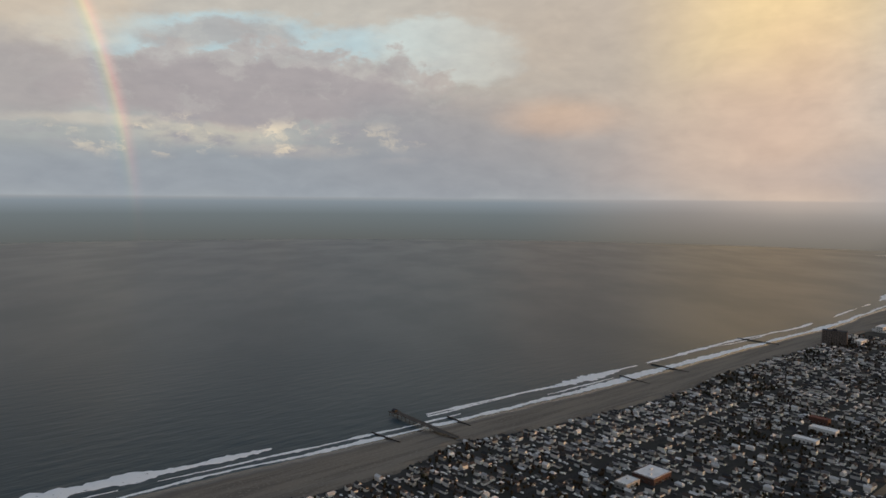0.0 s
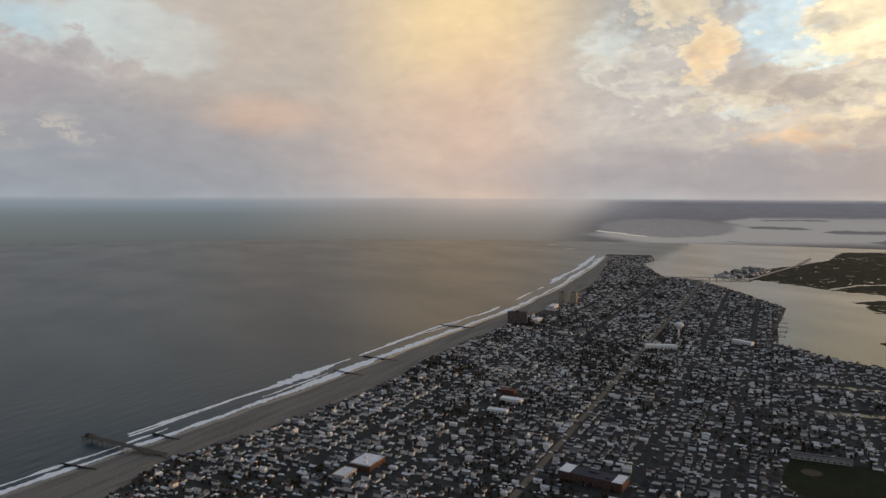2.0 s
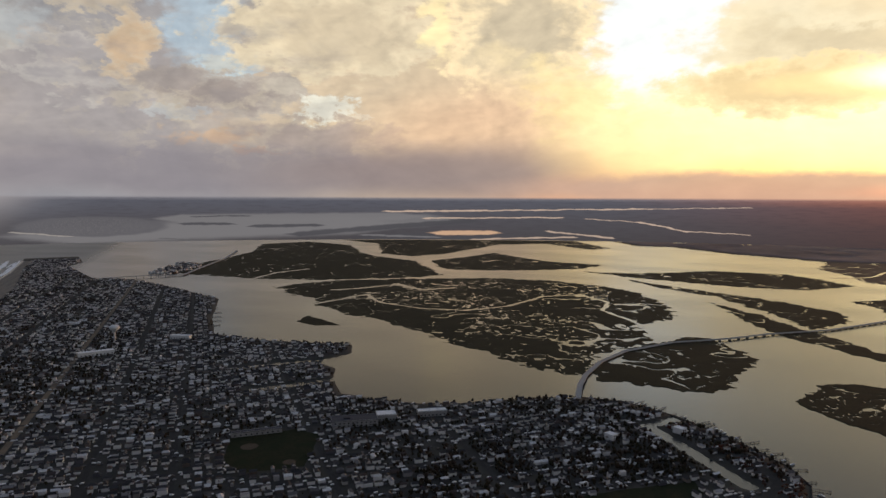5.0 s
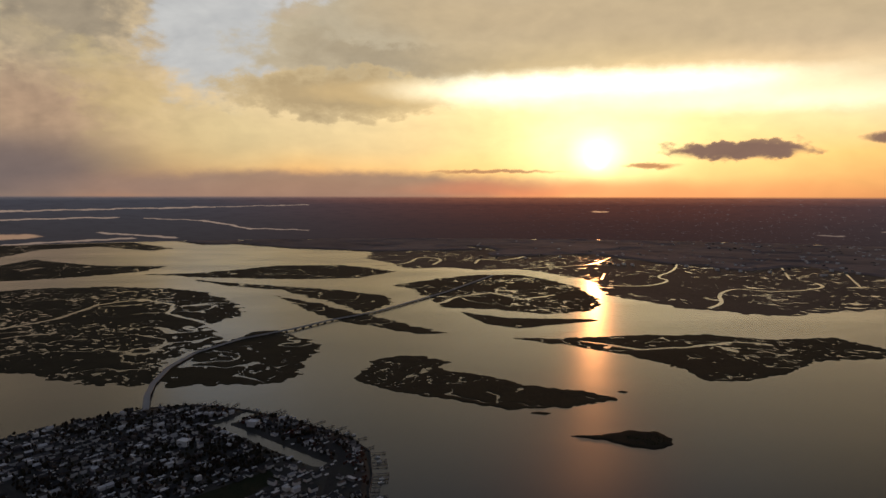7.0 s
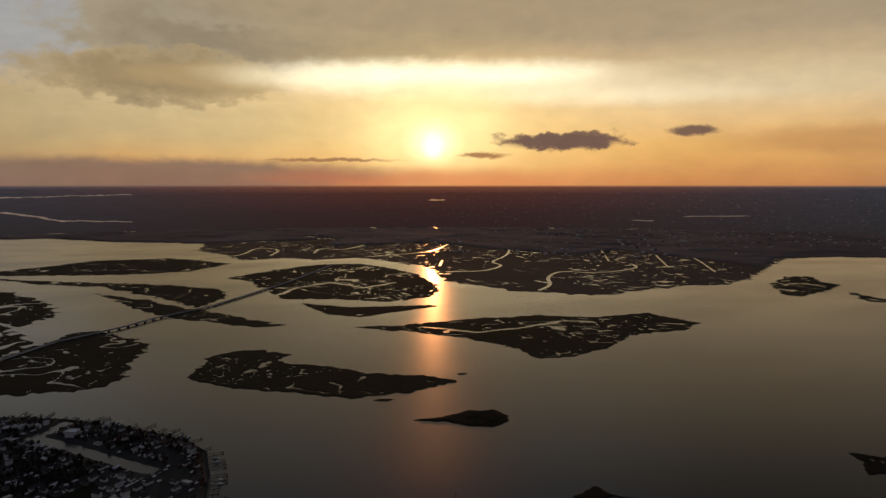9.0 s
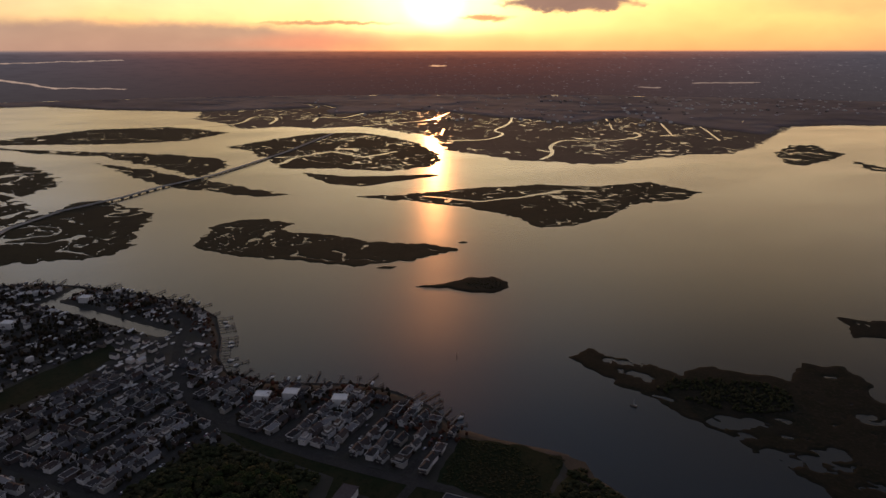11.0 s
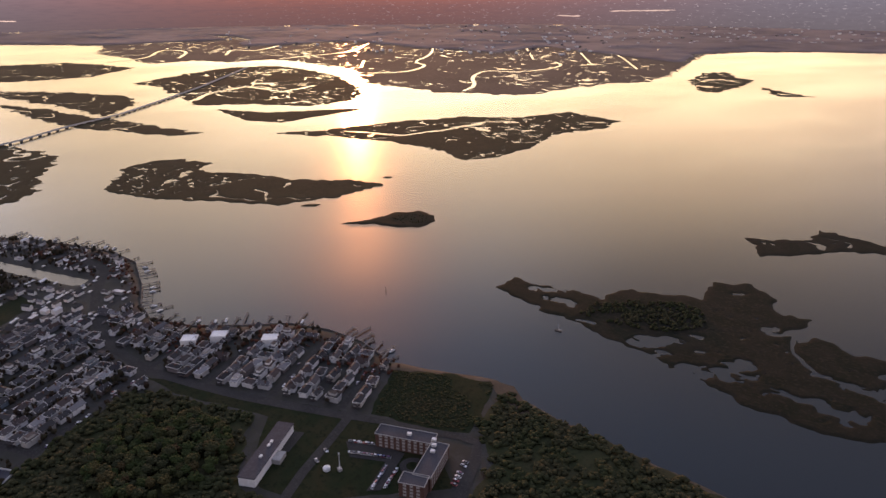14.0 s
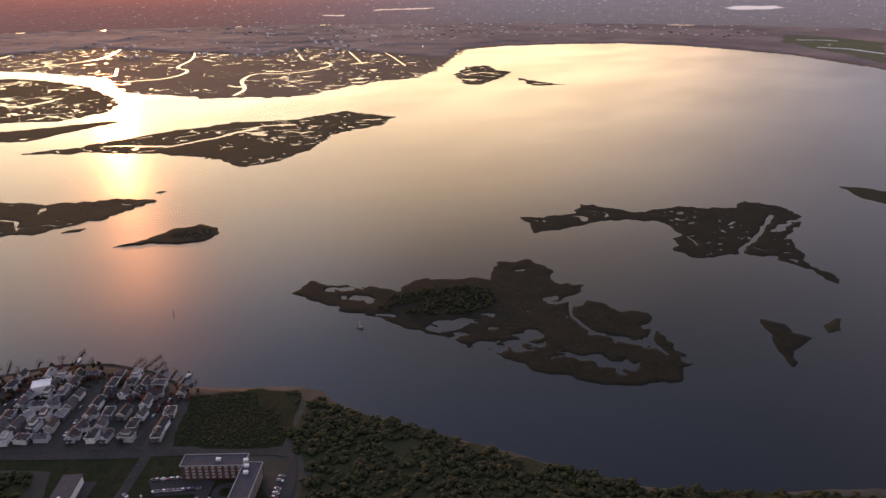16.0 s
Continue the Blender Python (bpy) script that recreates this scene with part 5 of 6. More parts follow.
# ---------------------------------------------------------------- trees of the near woods
def tree(seed, height, spread, clumps):
    r = random.Random(seed)
    ob = thing("tree", "autumn tree with an uneven olive-brown crown", "tree", "trees of the near woods")
    trunk = Shape().tube((0, 0, -0.2), (0.2, 0.1, height * 0.55), 0.28, 0.14, 6)
    for k in range(4):
        a = k * 1.6 + r.uniform(0, 1)
        trunk.tube((0.1, 0.05, height * (0.3 + 0.05 * k)), (spread * 0.6 * math.cos(a), spread * 0.6 * math.sin(a), height * r.uniform(0.55, 0.75)), 0.12, 0.04, 5)
    crown = Shape()
    for k in range(clumps):
        a, e, q = r.uniform(0, math.tau), r.uniform(-0.6, 1.0), r.uniform(0.35, 1.0)
        c = (math.cos(a) * spread * q * (1 - 0.35 * abs(e)), math.sin(a) * spread * q * (1 - 0.35 * abs(e)), height * (0.62 + 0.3 * e))
        crown.clump(c, r.uniform(0.5, 1.15), r, 0.85)
    for k in range(7):
        a = k * 0.9 + r.uniform(0, 0.6)
        q = 0.42 * spread * (k > 0)
        crown.clump((q * math.cos(a), q * math.sin(a), height * r.uniform(0.6, 0.78)), spread * 0.5, r, 0.8)
    part("trunk", trunk.mesh("trunk", BARK), ob)
    part("crown", crown.mesh("crown", LEAVES, True), ob)
    return ob


TREES = [tree(1, 7.5, 3.9, 60), tree(2, 9.0, 4.3, 66), tree(3, 6.0, 3.3, 48), tree(4, 8.0, 3.2, 52)]
r3 = random.Random(21)
spots = []
while len(spots) < 16000:
    q = (r3.uniform(-60, 530), r3.uniform(-450, 165))
    spots.append(q)
sx, sy = np.array(spots).T
in_w = (inside(sx, sy, WOOD) | inside(sx, sy, SHORE_WOOD)) & (signed(sx, sy, ISLAND) > 2.5) & (np.hypot(sx, sy) > 300) & (fbm(sx, sy, 40, 31, 2) > -0.8)
in_w &= ~inside(sx, sy, [(300, -188), (326, -140), (385, -150), (362, -215), (320, -235), (285, -200)])
in_w &= (line_distance(sx, sy, [(345, -104), (300, -60)]) > 6)
sx, sy = sx[in_w], sy[in_w]
take = np.argsort(np.hypot(sx - 430, sy + 40))
for n_, i in enumerate(take[:296]):
    m = at((sx[i], sy[i]), Z0, r3.uniform(0, 360)) @ Matrix.Scale(r3.uniform(0.75, 1.2), 4)
    if n_ < 4:
        TREES[n_].matrix_basis = m
    else:
        o = copy_thing(TREES[r3.randrange(4)], m)
        o.scale = m.to_scale()
copse = Shape()
for i in take[296:]:
    h = r3.uniform(0.8, 2.6) + 2.2 * r3.random() ** 5
    for k in range(6):
        copse.clump((sx[i] + r3.uniform(-2.3, 2.3), sy[i] + r3.uniform(-2.3, 2.3), Z0 + h * r3.uniform(0.35, 0.95)), r3.uniform(1.1, 2.3), r3, 0.62)
tagged(new("thicket", copse.mesh("thicket", SCRUB, True)), "dense olive-brown thicket along the shore", "thicket", kind="stuff")

# low scrub over the meadow
tufts = Shape()
mx_, my_ = np.array([(r3.uniform(330, 460), r3.uniform(-292, -170)) for _ in range(5200)]).T
on_meadow = (signed(mx_, my_, MEADOW) > 2) & (fbm(mx_, my_, 26, 71, 3) > -0.3)
for a, b in zip(mx_[on_meadow], my_[on_meadow]):
    r = r3.uniform(0.4, 1.2)
    tufts.clump((a, b, Z0 + r * 0.35), r, r3, 0.6)
tagged(new("meadow_scrub", tufts.mesh("meadow_scrub", SCRUB, True)), "low olive scrub over the rough meadow", "scrub", kind="stuff")

# brush on the big marsh island and the islet
brush = Shape()
GROVE = [(448, -420), (456, -456), (438, -492), (414, -522), (390, -528), (366, -504), (372, -474), (396, -444)]
bx, by = np.array([r3.uniform(360, 460) for _ in range(1500)]), np.array([r3.uniform(-530, -425) for _ in range(1500)])
for a, b in zip(bx, by):
    if inside(np.array([a]), np.array([b]), GROVE)[0]:
        if fbm(np.array([a]), np.array([b]), 16, 5, 2)[0] < -0.45:
            continue
        h = r3.uniform(1.2, 3.6)
        brush.clump((a, b, 0.3 + h * 0.45), h * 0.5, r3, 0.9)
for _ in range(260):
    a, b = r3.uniform(742, 812), r3.uniform(-455, -395)
    if signed(np.array([a]), np.array([b]), [(795, -400), (804, -420), (800, -448), (774, -452), (752, -440), (748, -416), (765, -400)])[0] > 3:
        brush.clump((a, b, 1.0), r3.uniform(0.5, 1.2), r3, 0.7)
tagged(new("island_brush", brush.mesh("island_brush", SCRUB)), "dark brush growing on the marsh islands", "brush", kind="stuff")


# ---------------------------------------------------------------- the brick home and its neighbours
def window_row(parent, a, b, z, count, mesh, inset=1.6):
    """Windows along a wall that runs from a to b, facing its right-hand side."""
    a, b = Vector((a[0], a[1], 0)), Vector((b[0], b[1], 0))
    d = (b - a).normalized()
    out_n = Vector((d.y, -d.x, 0))
    rz = math.degrees(math.atan2(d.y, d.x))
    for k in range(count):
        p = a + d * (inset + ((b - a).length - 2 * inset) * (k + 0.5) / count) + out_n * 0.05
        part("window", mesh, parent, pose(p.x, p.y, z, 0, 0, rz))


BIG_WINDOW = Shape().box(-1.1, -0.05, 0, 1.1, 0.06, 1.7, 0).box(-1.02, -0.09, 0.08, 1.02, -0.05, 1.62, 1).mesh("window", [CONCRETE, GLASS])
home = thing("brick_home", "four-storey red brick care home with a grey flat roof", "building", m=at((0, 0), Z0))
# three wings round a court; a wing is a rectangle along a line
WINGS = [((367, -171), (337, -198), 11.0), ((331, -199), (309, -172), 11.5), ((315, -161), (303, -172), 10.0)]
for k, (a, b, wide) in enumerate(WINGS):
    a, b = Vector(a), Vector(b)
    d = (b - a).normalized()
    n_ = Vector((d.y, -d.x))
    c = [a + n_ * wide / 2, a - n_ * wide / 2, b - n_ * wide / 2, b + n_ * wide / 2]
    hh = 10.2 + 0.02 * k
    w_ = Shape().add([(q.x, q.y, 0) for q in c] + [(q.x, q.y, hh) for q in c], [(0, 1, 5, 4), (1, 2, 6, 5), (2, 3, 7, 6), (3, 0, 4, 7)])
    part("wall", w_.mesh("wall", BRICK), home)
    cc = [a + n_ * (wide / 2 + .3) - d * .3, a - n_ * (wide / 2 + .3) - d * .3, b - n_ * (wide / 2 + .3) + d * .3, b + n_ * (wide / 2 + .3) + d * .3]
    r_ = Shape().add([(q.x, q.y, hh) for q in cc] + [(q.x, q.y, hh + 0.3 + 0.02 * k) for q in cc], [(3, 2, 1, 0), (4, 5, 6, 7), (0, 1, 5, 4), (1, 2, 6, 5), (2, 3, 7, 6), (3, 0, 4, 7)])
    part("roof", r_.mesh("roof", FLATROOF), home)
    par = Shape()
    for q, s in zip(cc, cc[1:] + cc[:1]):
        par.tube((q.x, q.y, hh + 0.5), (s.x, s.y, hh + 0.5), 0.28, 0.28, 4)
    part("parapet", par.mesh("parapet", CONCRETE), home)
    for lv in range(4):
        num = max(3, int((b - a).length / 4.2))
        window_row(home, (c[3].x, c[3].y), (c[0].x, c[0].y), 0.9 + 2.45 * lv, num, BIG_WINDOW)
        window_row(home, (c[1].x, c[1].y), (c[2].x, c[2].y), 0.9 + 2.45 * lv, num, BIG_WINDOW)
    if k != 1:
        for lv in range(4):
            window_row(home, (c[0].x, c[0].y), (c[1].x, c[1].y), 0.9 + 2.45 * lv, 3, BIG_WINDOW)
        bands = Shape()
        for lv in range(1, 4):
            e1, e2 = (c[1], c[2]) if k == 0 else (c[0], c[1])
            bands.tube((e1.x, e1.y, 2.45 * lv + 0.1), (e2.x, e2.y, 2.45 * lv + 0.1), 0.16, 0.16, 4)
        part("band_course", bands.mesh("band_course", CONCRETE), home)
for p in ((336, -197), (331, -194), (326, -190), (350, -186)):
    part("roof_unit", Shape().box(-1.5, -1.1, 0, 1.5, 1.1, 1.5).mesh("roof_unit", METAL), home, pose(p[0], p[1], 10.55, 0, 0, TURN))
part("circle_bed", Shape().tube((332, -178, 0.0), (332, -178, 0.45), 4.2, 4.0, 20).mesh("circle_bed", GRASS), home)
part("circle_drive", Shape().tube((332, -178, 0.3), (332, -178, 0.38), 8.5, 8.5, 24).mesh("circle_drive", ASPHALT), home)

hall = thing("long_hall", "long low hall with a grey roof and pale wall", "building", m=at((0, 0), Z0))
a, b = Vector((369, -80)), Vector((412, -121))
d = (b - a).normalized()
n_ = Vector((d.y, -d.x))
c = [a - n_ * 5.5, a + n_ * 5.5, b + n_ * 5.5, b - n_ * 5.5]
part("wall", Shape().add([(q.x, q.y, 0) for q in c] + [(q.x, q.y, 6.4) for q in c], [(0, 1, 5, 4), (1, 2, 6, 5), (2, 3, 7, 6), (3, 0, 4, 7)]).mesh("wall", TRIM), hall)
cc = [a - n_ * 6 - d * .5, a + n_ * 6 - d * .5, b + n_ * 6 + d * .5, b - n_ * 6 + d * .5]
part("roof", Shape().add([(q.x, q.y, 6.4) for q in cc] + [(q.x, q.y, 6.9) for q in cc], [(3, 2, 1, 0), (4, 5, 6, 7), (0, 1, 5, 4), (1, 2, 6, 5), (2, 3, 7, 6), (3, 0, 4, 7)]).mesh("roof", FLATROOF), hall)
for t in (0.35, 0.55, 0.62):
    q = a + (b - a) * t
    part("roof_unit", Shape().box(-1.2, -0.8, 0, 1.2, 0.8, 1.1).mesh("roof_unit", METAL), hall, pose(q.x, q.y, 6.9, 0, 0, -43))
part("porch", Shape().box(-5, -3, 0, 5, 3, 3.4).mesh("porch", CONCRETE), hall, pose(384, -106, 0, 0, 0, -43))

mast = thing("flag_mast", "tall pale steel mast with a base box", "mast", m=at((353, -136)))
part("pole", Shape().tube((0, 0, 0), (0, 0, 13), 0.3, 0.16, 8).mesh("pole", METAL), mast)
part("collar", Shape().tube((0, 0, 12.7), (0, 0, 13.5), 0.5, 0.5, 8).mesh("collar", METAL), mast)
part("base_box", Shape().box(-1.6, -1.2, 0, 1.6, 1.2, 1.8).mesh("base_box", CONCRETE), mast)
tank = thing("storage_tank", "squat pale storage tank on the lawn", "tank", m=at((358, -129)))
part("shell", Shape().tube((0, 0, 0), (0, 0, 2.0), 2.4, 2.4, 18).mesh("shell", METAL), tank)
part("lid", Shape().tube((0, 0, 2.0), (0, 0, 2.9), 2.5, 0.8, 18).mesh("lid", METAL), tank)


# ---------------------------------------------------------------- cars
def car():
    ob = thing("car", "parked car with dark windows", "car", "parked cars")
    b = Shape()
    prof = [(-2.2, 0.35), (2.2, 0.35), (2.25, 0.75), (1.2, 0.92), (-2.2, 0.95)]
    b.add([(p, -0.88, z) for p, z in prof] + [(p, 0.88, z) for p, z in prof], [(0, 1, 2, 3, 4), (9, 8, 7, 6, 5)] + [(k, k + 5, (k + 1) % 5 + 5, (k + 1) % 5) for k in range(5)])
    part("body", b.mesh("body", CAR_PAINT), ob)
    g = Shape().add([(-1.9, -0.8, 0.93), (1.0, -0.8, 0.93), (1.0, 0.8, 0.93), (-1.9, 0.8, 0.93), (-1.4, -0.66, 1.42), (0.3, -0.66, 1.42), (0.3, 0.66, 1.42), (-1.4, 0.66, 1.42)], [(0, 1, 5, 4), (1, 2, 6, 5), (2, 3, 7, 6), (3, 0, 4, 7)])
    part("window", g.mesh("window", GLASS), ob)
    part("roof", Shape().box(-1.42, -0.67, 1.41, 0.32, 0.67, 1.47).mesh("roof", CAR_PAINT), ob)
    tyre = Shape().tube((0, -0.1, 0), (0, 0.1, 0), 0.33, 0.33, 10).mesh("wheel", TYRE)
    for x in (-1.35, 1.35):
        for y in (-0.82, 0.82):
            part("wheel", tyre, ob, pose(x, y, 0.33))
    return ob


first = car()
park = []
for a, b, num, face in (((377, -154), (358, -174), 11, 45), ((366, -149), (347, -169), 12, 45), ((340, -163), (326, -146), 9, -45), ((334, -168), (321, -151), 8, -45), ((318, -211), (301, -190), 7, 20), ((410, -124), (397, -111), 6, 0), ((386, -150), (366, -122), 3, 0)):
    for k in range(num):
        if rng.random() < 0.85:
            t = (k + 0.5) / num
            park.append((a[0] + (b[0] - a[0]) * t, a[1] + (b[1] - a[1]) * t, face + rng.uniform(-3, 3) + rng.choice((0, 180))))
for _ in range(420):
    u, v = rng.uniform(0, 700), rng.uniform(60, 540)
    k = round((u - 30) / CROSS)
    q = U * (30 + k * CROSS + rng.choice((-2.3, 2.3))) + V * v
    if len(park) < 150 and in_town(np.array([q[0]]), np.array([q[1]]))[0] and 340 < math.hypot(q[0], q[1]) < 900:
        park.append((q[0], q[1], TURN - 90 + rng.choice((0, 180))))
for k, (x, y, rz) in enumerate(park):
    if k == 0:
        first.matrix_basis = at((x, y), Z0 + 0.34, rz)
    else:
        copy_thing(first, at((x, y), Z0 + 0.34 if k < 52 else Z0 + 0.16, rz))


# ---------------------------------------------------------------- docks, bulkhead and boats
def dock(length, width, head):
    ob = thing("dock", "weathered timber boat dock on pilings", "dock", "bay docks")
    s = Shape().box(-width / 2, -2, 1.1, width / 2, length, 1.35)
    if head:
        s.box(-2.6, length, 1.1, 2.6, length + 1.6, 1.35)
    part("deck", s.mesh("deck", TIMBER), ob)
    post = Shape().tube((0, 0, -1.5), (0, 0, 2.4), 0.2, 0.17, 6).mesh("post", DARKWOOD)
    n_p = max(2, int(length / 6))
    for k in range(n_p):
        y = length * (k + 0.8) / n_p
        part("post", post, ob, pose(-width / 2 - 0.15, y, 0))
        part("post", post, ob, pose(width / 2 + 0.15, y, 0))
    return ob


DOCKS = [dock(10, 1.2, False), dock(15, 1.3, True), dock(25, 1.7, False)]


def boat():
    ob = thing("motor_boat", "white motor boat with a small cabin at a dock", "boat", "moored boats")
    hull = Shape().add([(-1.1, -3, 0.9), (1.1, -3, 0.9), (1.2, 0.8, 1.0), (0, 3.6, 1.2), (-1.2, 0.8, 1.0), (-0.8, -3, -0.2), (0.8, -3, -0.2), (0.7, 0.8, -0.2), (0, 2.8, 0), (-0.7, 0.8, -0.2)],
                       [(0, 4, 3, 2, 1), (5, 6, 7, 8, 9), (0, 1, 6, 5), (1, 2, 7, 6), (2, 3, 8, 7), (3, 4, 9, 8), (4, 0, 5, 9)])
    part("hull", hull.mesh("hull", BOAT_WHITE), ob)
    part("cabin", Shape().box(-0.8, -0.8, 0.95, 0.8, 1.2, 1.9).mesh("cabin", BOAT_WHITE), ob)
    part("windshield", Shape().box(-0.75, 1.2, 1.3, 0.75, 1.26, 1.85).mesh("windshield", GLASS), ob)
    return ob


BOAT = boat()
shore = [(1034, 210), (1038, 142), (996, 66), (948, 16), (900, -30), (852, -66), (804, -84), (732, -79), (684, -70), (648, -72), (612, -102), (588, -144), (570, -180), (540, -206), (504, -222), (462, -228)]
SHORES = [shore, [(800, -8), (850, 26), (905, 70)], [(905, 96), (845, 52), (790, 8)]]
placed_d, placed_b, run = set(), False, 0.0
dock_n = 0
for a, b in [w for line in SHORES[:1] for w in zip(line[:-1], line[1:])]:
    a, b = np.array(a, float), np.array(b, float)
    L = np.hypot(*(b - a))
    d = (b - a) / L
    out_n = np.array((-d[1], d[0]))
    out_n = out_n if signed(*(np.array([v]) for v in (a + b) / 2 + out_n * 12), ISLAND)[0] < 0 else -out_n
    rz = math.degrees(math.atan2(-out_n[0], out_n[1]))
    s = 6.0
    while s < L:
        p = a + d * s + out_n * 1.0
        if rng.random() < 0.8:
            k = rng.choice((0, 0, 1, 1, 2))
            m = at(p, 0, rz + rng.uniform(-5, 5))
            if k in placed_d:
                copy_thing(DOCKS[k], m)
            else:
                DOCKS[k].matrix_basis = m
                placed_d.add(k)
            if rng.random() < 0.45:
                q = p + out_n * rng.uniform(7, 11) + d * 3.0
                mb = at(q, 0.1, rz + rng.choice((0, 180)) + rng.uniform(-8, 8))
                if placed_b:
                    copy_thing(BOAT, mb)
                else:
                    BOAT.matrix_basis, placed_b = mb, True
        s += rng.uniform(8.5, 14)
for (a, b) in (((512, -206), (525, -229)), ((490, -214), (508, -238)), ((478, -218), (498, -243)), ((466, -222), (485, -246))):
    rz = math.degrees(math.atan2(-(b[0] - a[0]), b[1] - a[1]))
    copy_thing(DOCKS[2], at(a, 0.25, rz))
long_dock = dock(52, 4.0, False)
long_dock["label"] = "long timber marina dock over the bay"
long_dock.matrix_basis = at((1444, 1296), 0, -124)
for p in ((1392, 1240), (1344, 1200), (1296, 1160), (1249, 1123)):
    copy_thing(long_dock, at(p, 0, -124))
bulk = Shape()
edge = shore
for a, b in zip(edge[:-1], edge[1:]):
    d = (Vector(b) - Vector(a)).normalized()
    n_ = Vector((d.y, -d.x)) * 0.22
    a, b = Vector(a) - d * 0.1, Vector(b) + d * 0.1
    c = [a + n_, a - n_, b - n_, b + n_]
    bulk.add([(q.x, q.y, -1.5) for q in c] + [(q.x, q.y, 1.95) for q in c], [(4, 5, 6, 7), (0, 1, 5, 4), (1, 2, 6, 5), (2, 3, 7, 6), (3, 0, 4, 7)])
tagged(new("bulkhead", bulk.mesh("bulkhead", TIMBER)), "dark timber bulkhead along the bay shore", "bulkhead", kind="structure")


# ---------------------------------------------------------------- bridges
def bridge(name, path, width, heights, label, pier_gap=14.0):
    ob = thing(name, label, "bridge")
    pts = []
    for (a, b), (h0, h1) in zip(zip(path[:-1], path[1:]), zip(heights[:-1], heights[1:])):
        k = max(1, int(math.dist(a, b) / 12))
        pts += [(a[0] + (b[0] - a[0]) * j / k, a[1] + (b[1] - a[1]) * j / k, h0 + (h1 - h0) * (3 * (j / k) ** 2 - 2 * (j / k) ** 3)) for j in range(k)]
    pts.append((*path[-1], heights[-1]))
    p = np.array(pts)
    d = np.gradient(p[:, :2], axis=0)
    d /= np.hypot(d[:, 0], d[:, 1])[:, None]
    n_ = np.stack([-d[:, 1], d[:, 0]], 1)

    def strip(off0, off1, lo, hi, mat, nm):
        s = Shape()
        for i in range(len(p)):
            for o, z in ((off0, lo), (off1, lo), (off1, hi), (off0, hi)):
                s.v.append((p[i, 0] + n_[i, 0] * o, p[i, 1] + n_[i, 1] * o, p[i, 2] + z))
        for i in range(len(p) - 1):
            for k in range(4):
                s.f.append((4 * i + k, 4 * i + (k + 1) % 4, 4 * i + 4 + (k + 1) % 4, 4 * i + 4 + k))
                s.m.append(0)
        part(nm, s.mesh(nm, mat), ob)
    w = width / 2
    strip(-w, w, -0.5, 0.0, CONCRETE, "deck")
    strip(-w - 0.5, -w, -0.5, 0.6, CONCRETE, "parapet")
    strip(w, w + 0.5, -0.5, 0.6, CONCRETE, "parapet")
    run, last = 0.0, None
    for i in range(1, len(p) - 1):
        run += math.dist(p[i, :2], p[i - 1, :2])
        if run >= pier_gap:
            run = 0.0
            rz = math.degrees(math.atan2(d[i, 1], d[i, 0]))
            pr = Shape().box(-0.8, -w * 0.85, -2.0 - 0.0, 0.8, w * 0.85, p[i, 2] - 0.45)
            part("pier", pr.mesh("pier", CONCRETE), ob, pose(p[i, 0], p[i, 1], 0, 0, 0, rz))
    return ob


bridge("causeway", [(1020, 205), (1090, 216), (1164, 222), (1272, 216), (1386, 186), (1506, 108), (1590, 0), (1680, -78), (1794, -210), (1986, -360), (2148, -480), (2538, -732)], 8, [3, 5, 2.4, 2.2, 2.2, 2.4, 3.4, 3.2, 2.4, 2.6, 2.4, 2.4], "grey causeway road with concrete piers over marsh")
bridge("inlet_bridge", [(1830, 2095), (1930, 1995), (2046, 1902), (2240, 2010), (2676, 2232), (3100, 2500)], 11, [3, 7, 3, 2.5, 2.5, 2.5], "low concrete bridge from the town to the marsh")

# ---------------------------------------------------------------- fishing pier, groins and surf
pier = thing("fishing_pier", "dark timber fishing pier on tall pilings", "pier", m=pose(20, 842, 0, 0, 0, math.degrees(math.atan2(80, 98))))
part("deck", Shape().box(-4, 0, 5.2, 4, 128, 5.8).box(-7, 128, 5.2, 7, 138, 5.8).mesh("deck", DARKWOOD), pier)
pile = Shape().tube((0, 0, -2), (0, 0, 5.3), 0.3, 0.26, 6).mesh("pile", DARKWOOD)
for k in range(15):
    for x in (-3.4, 3.4):
        part("pile", pile, pier, pose(x, 4 + 9 * k, 0))
for x in (-6, -2, 2, 6):
    part("pile", pile, pier, pose(x, 136, 0))
rail = Shape().box(-4.0, 0, 6.75, -3.88, 128, 6.87).box(-4.0, 0, 6.2, -3.88, 128, 6.28)
for k in range(43):
    rail.box(-4.0, 3 * k, 5.8, -3.86, 3 * k + 0.14, 6.8)
rail_me = rail.mesh("railing", TIMBER)
part("railing", rail_me, pier)
part("railing", rail_me, pier, pose(7.88, 0, 0))
hut = part("pier_hut", Shape().box(-2.5, 129, 5.8, 2.5, 135, 8.2).mesh("pier_hut", DARKWOOD), pier)
part("roof", Shape().gable(-3.0, 128.5, 3.0, 135.5, 8.1, 1.2).mesh("roof", FLATROOF), hut)
part("stair", Shape().box(-3, -10, 0.8, 3, 0, 2.4).box(-3, -5, 2.4, 3, 0, 4.2).mesh("stair", TIMBER), pier)

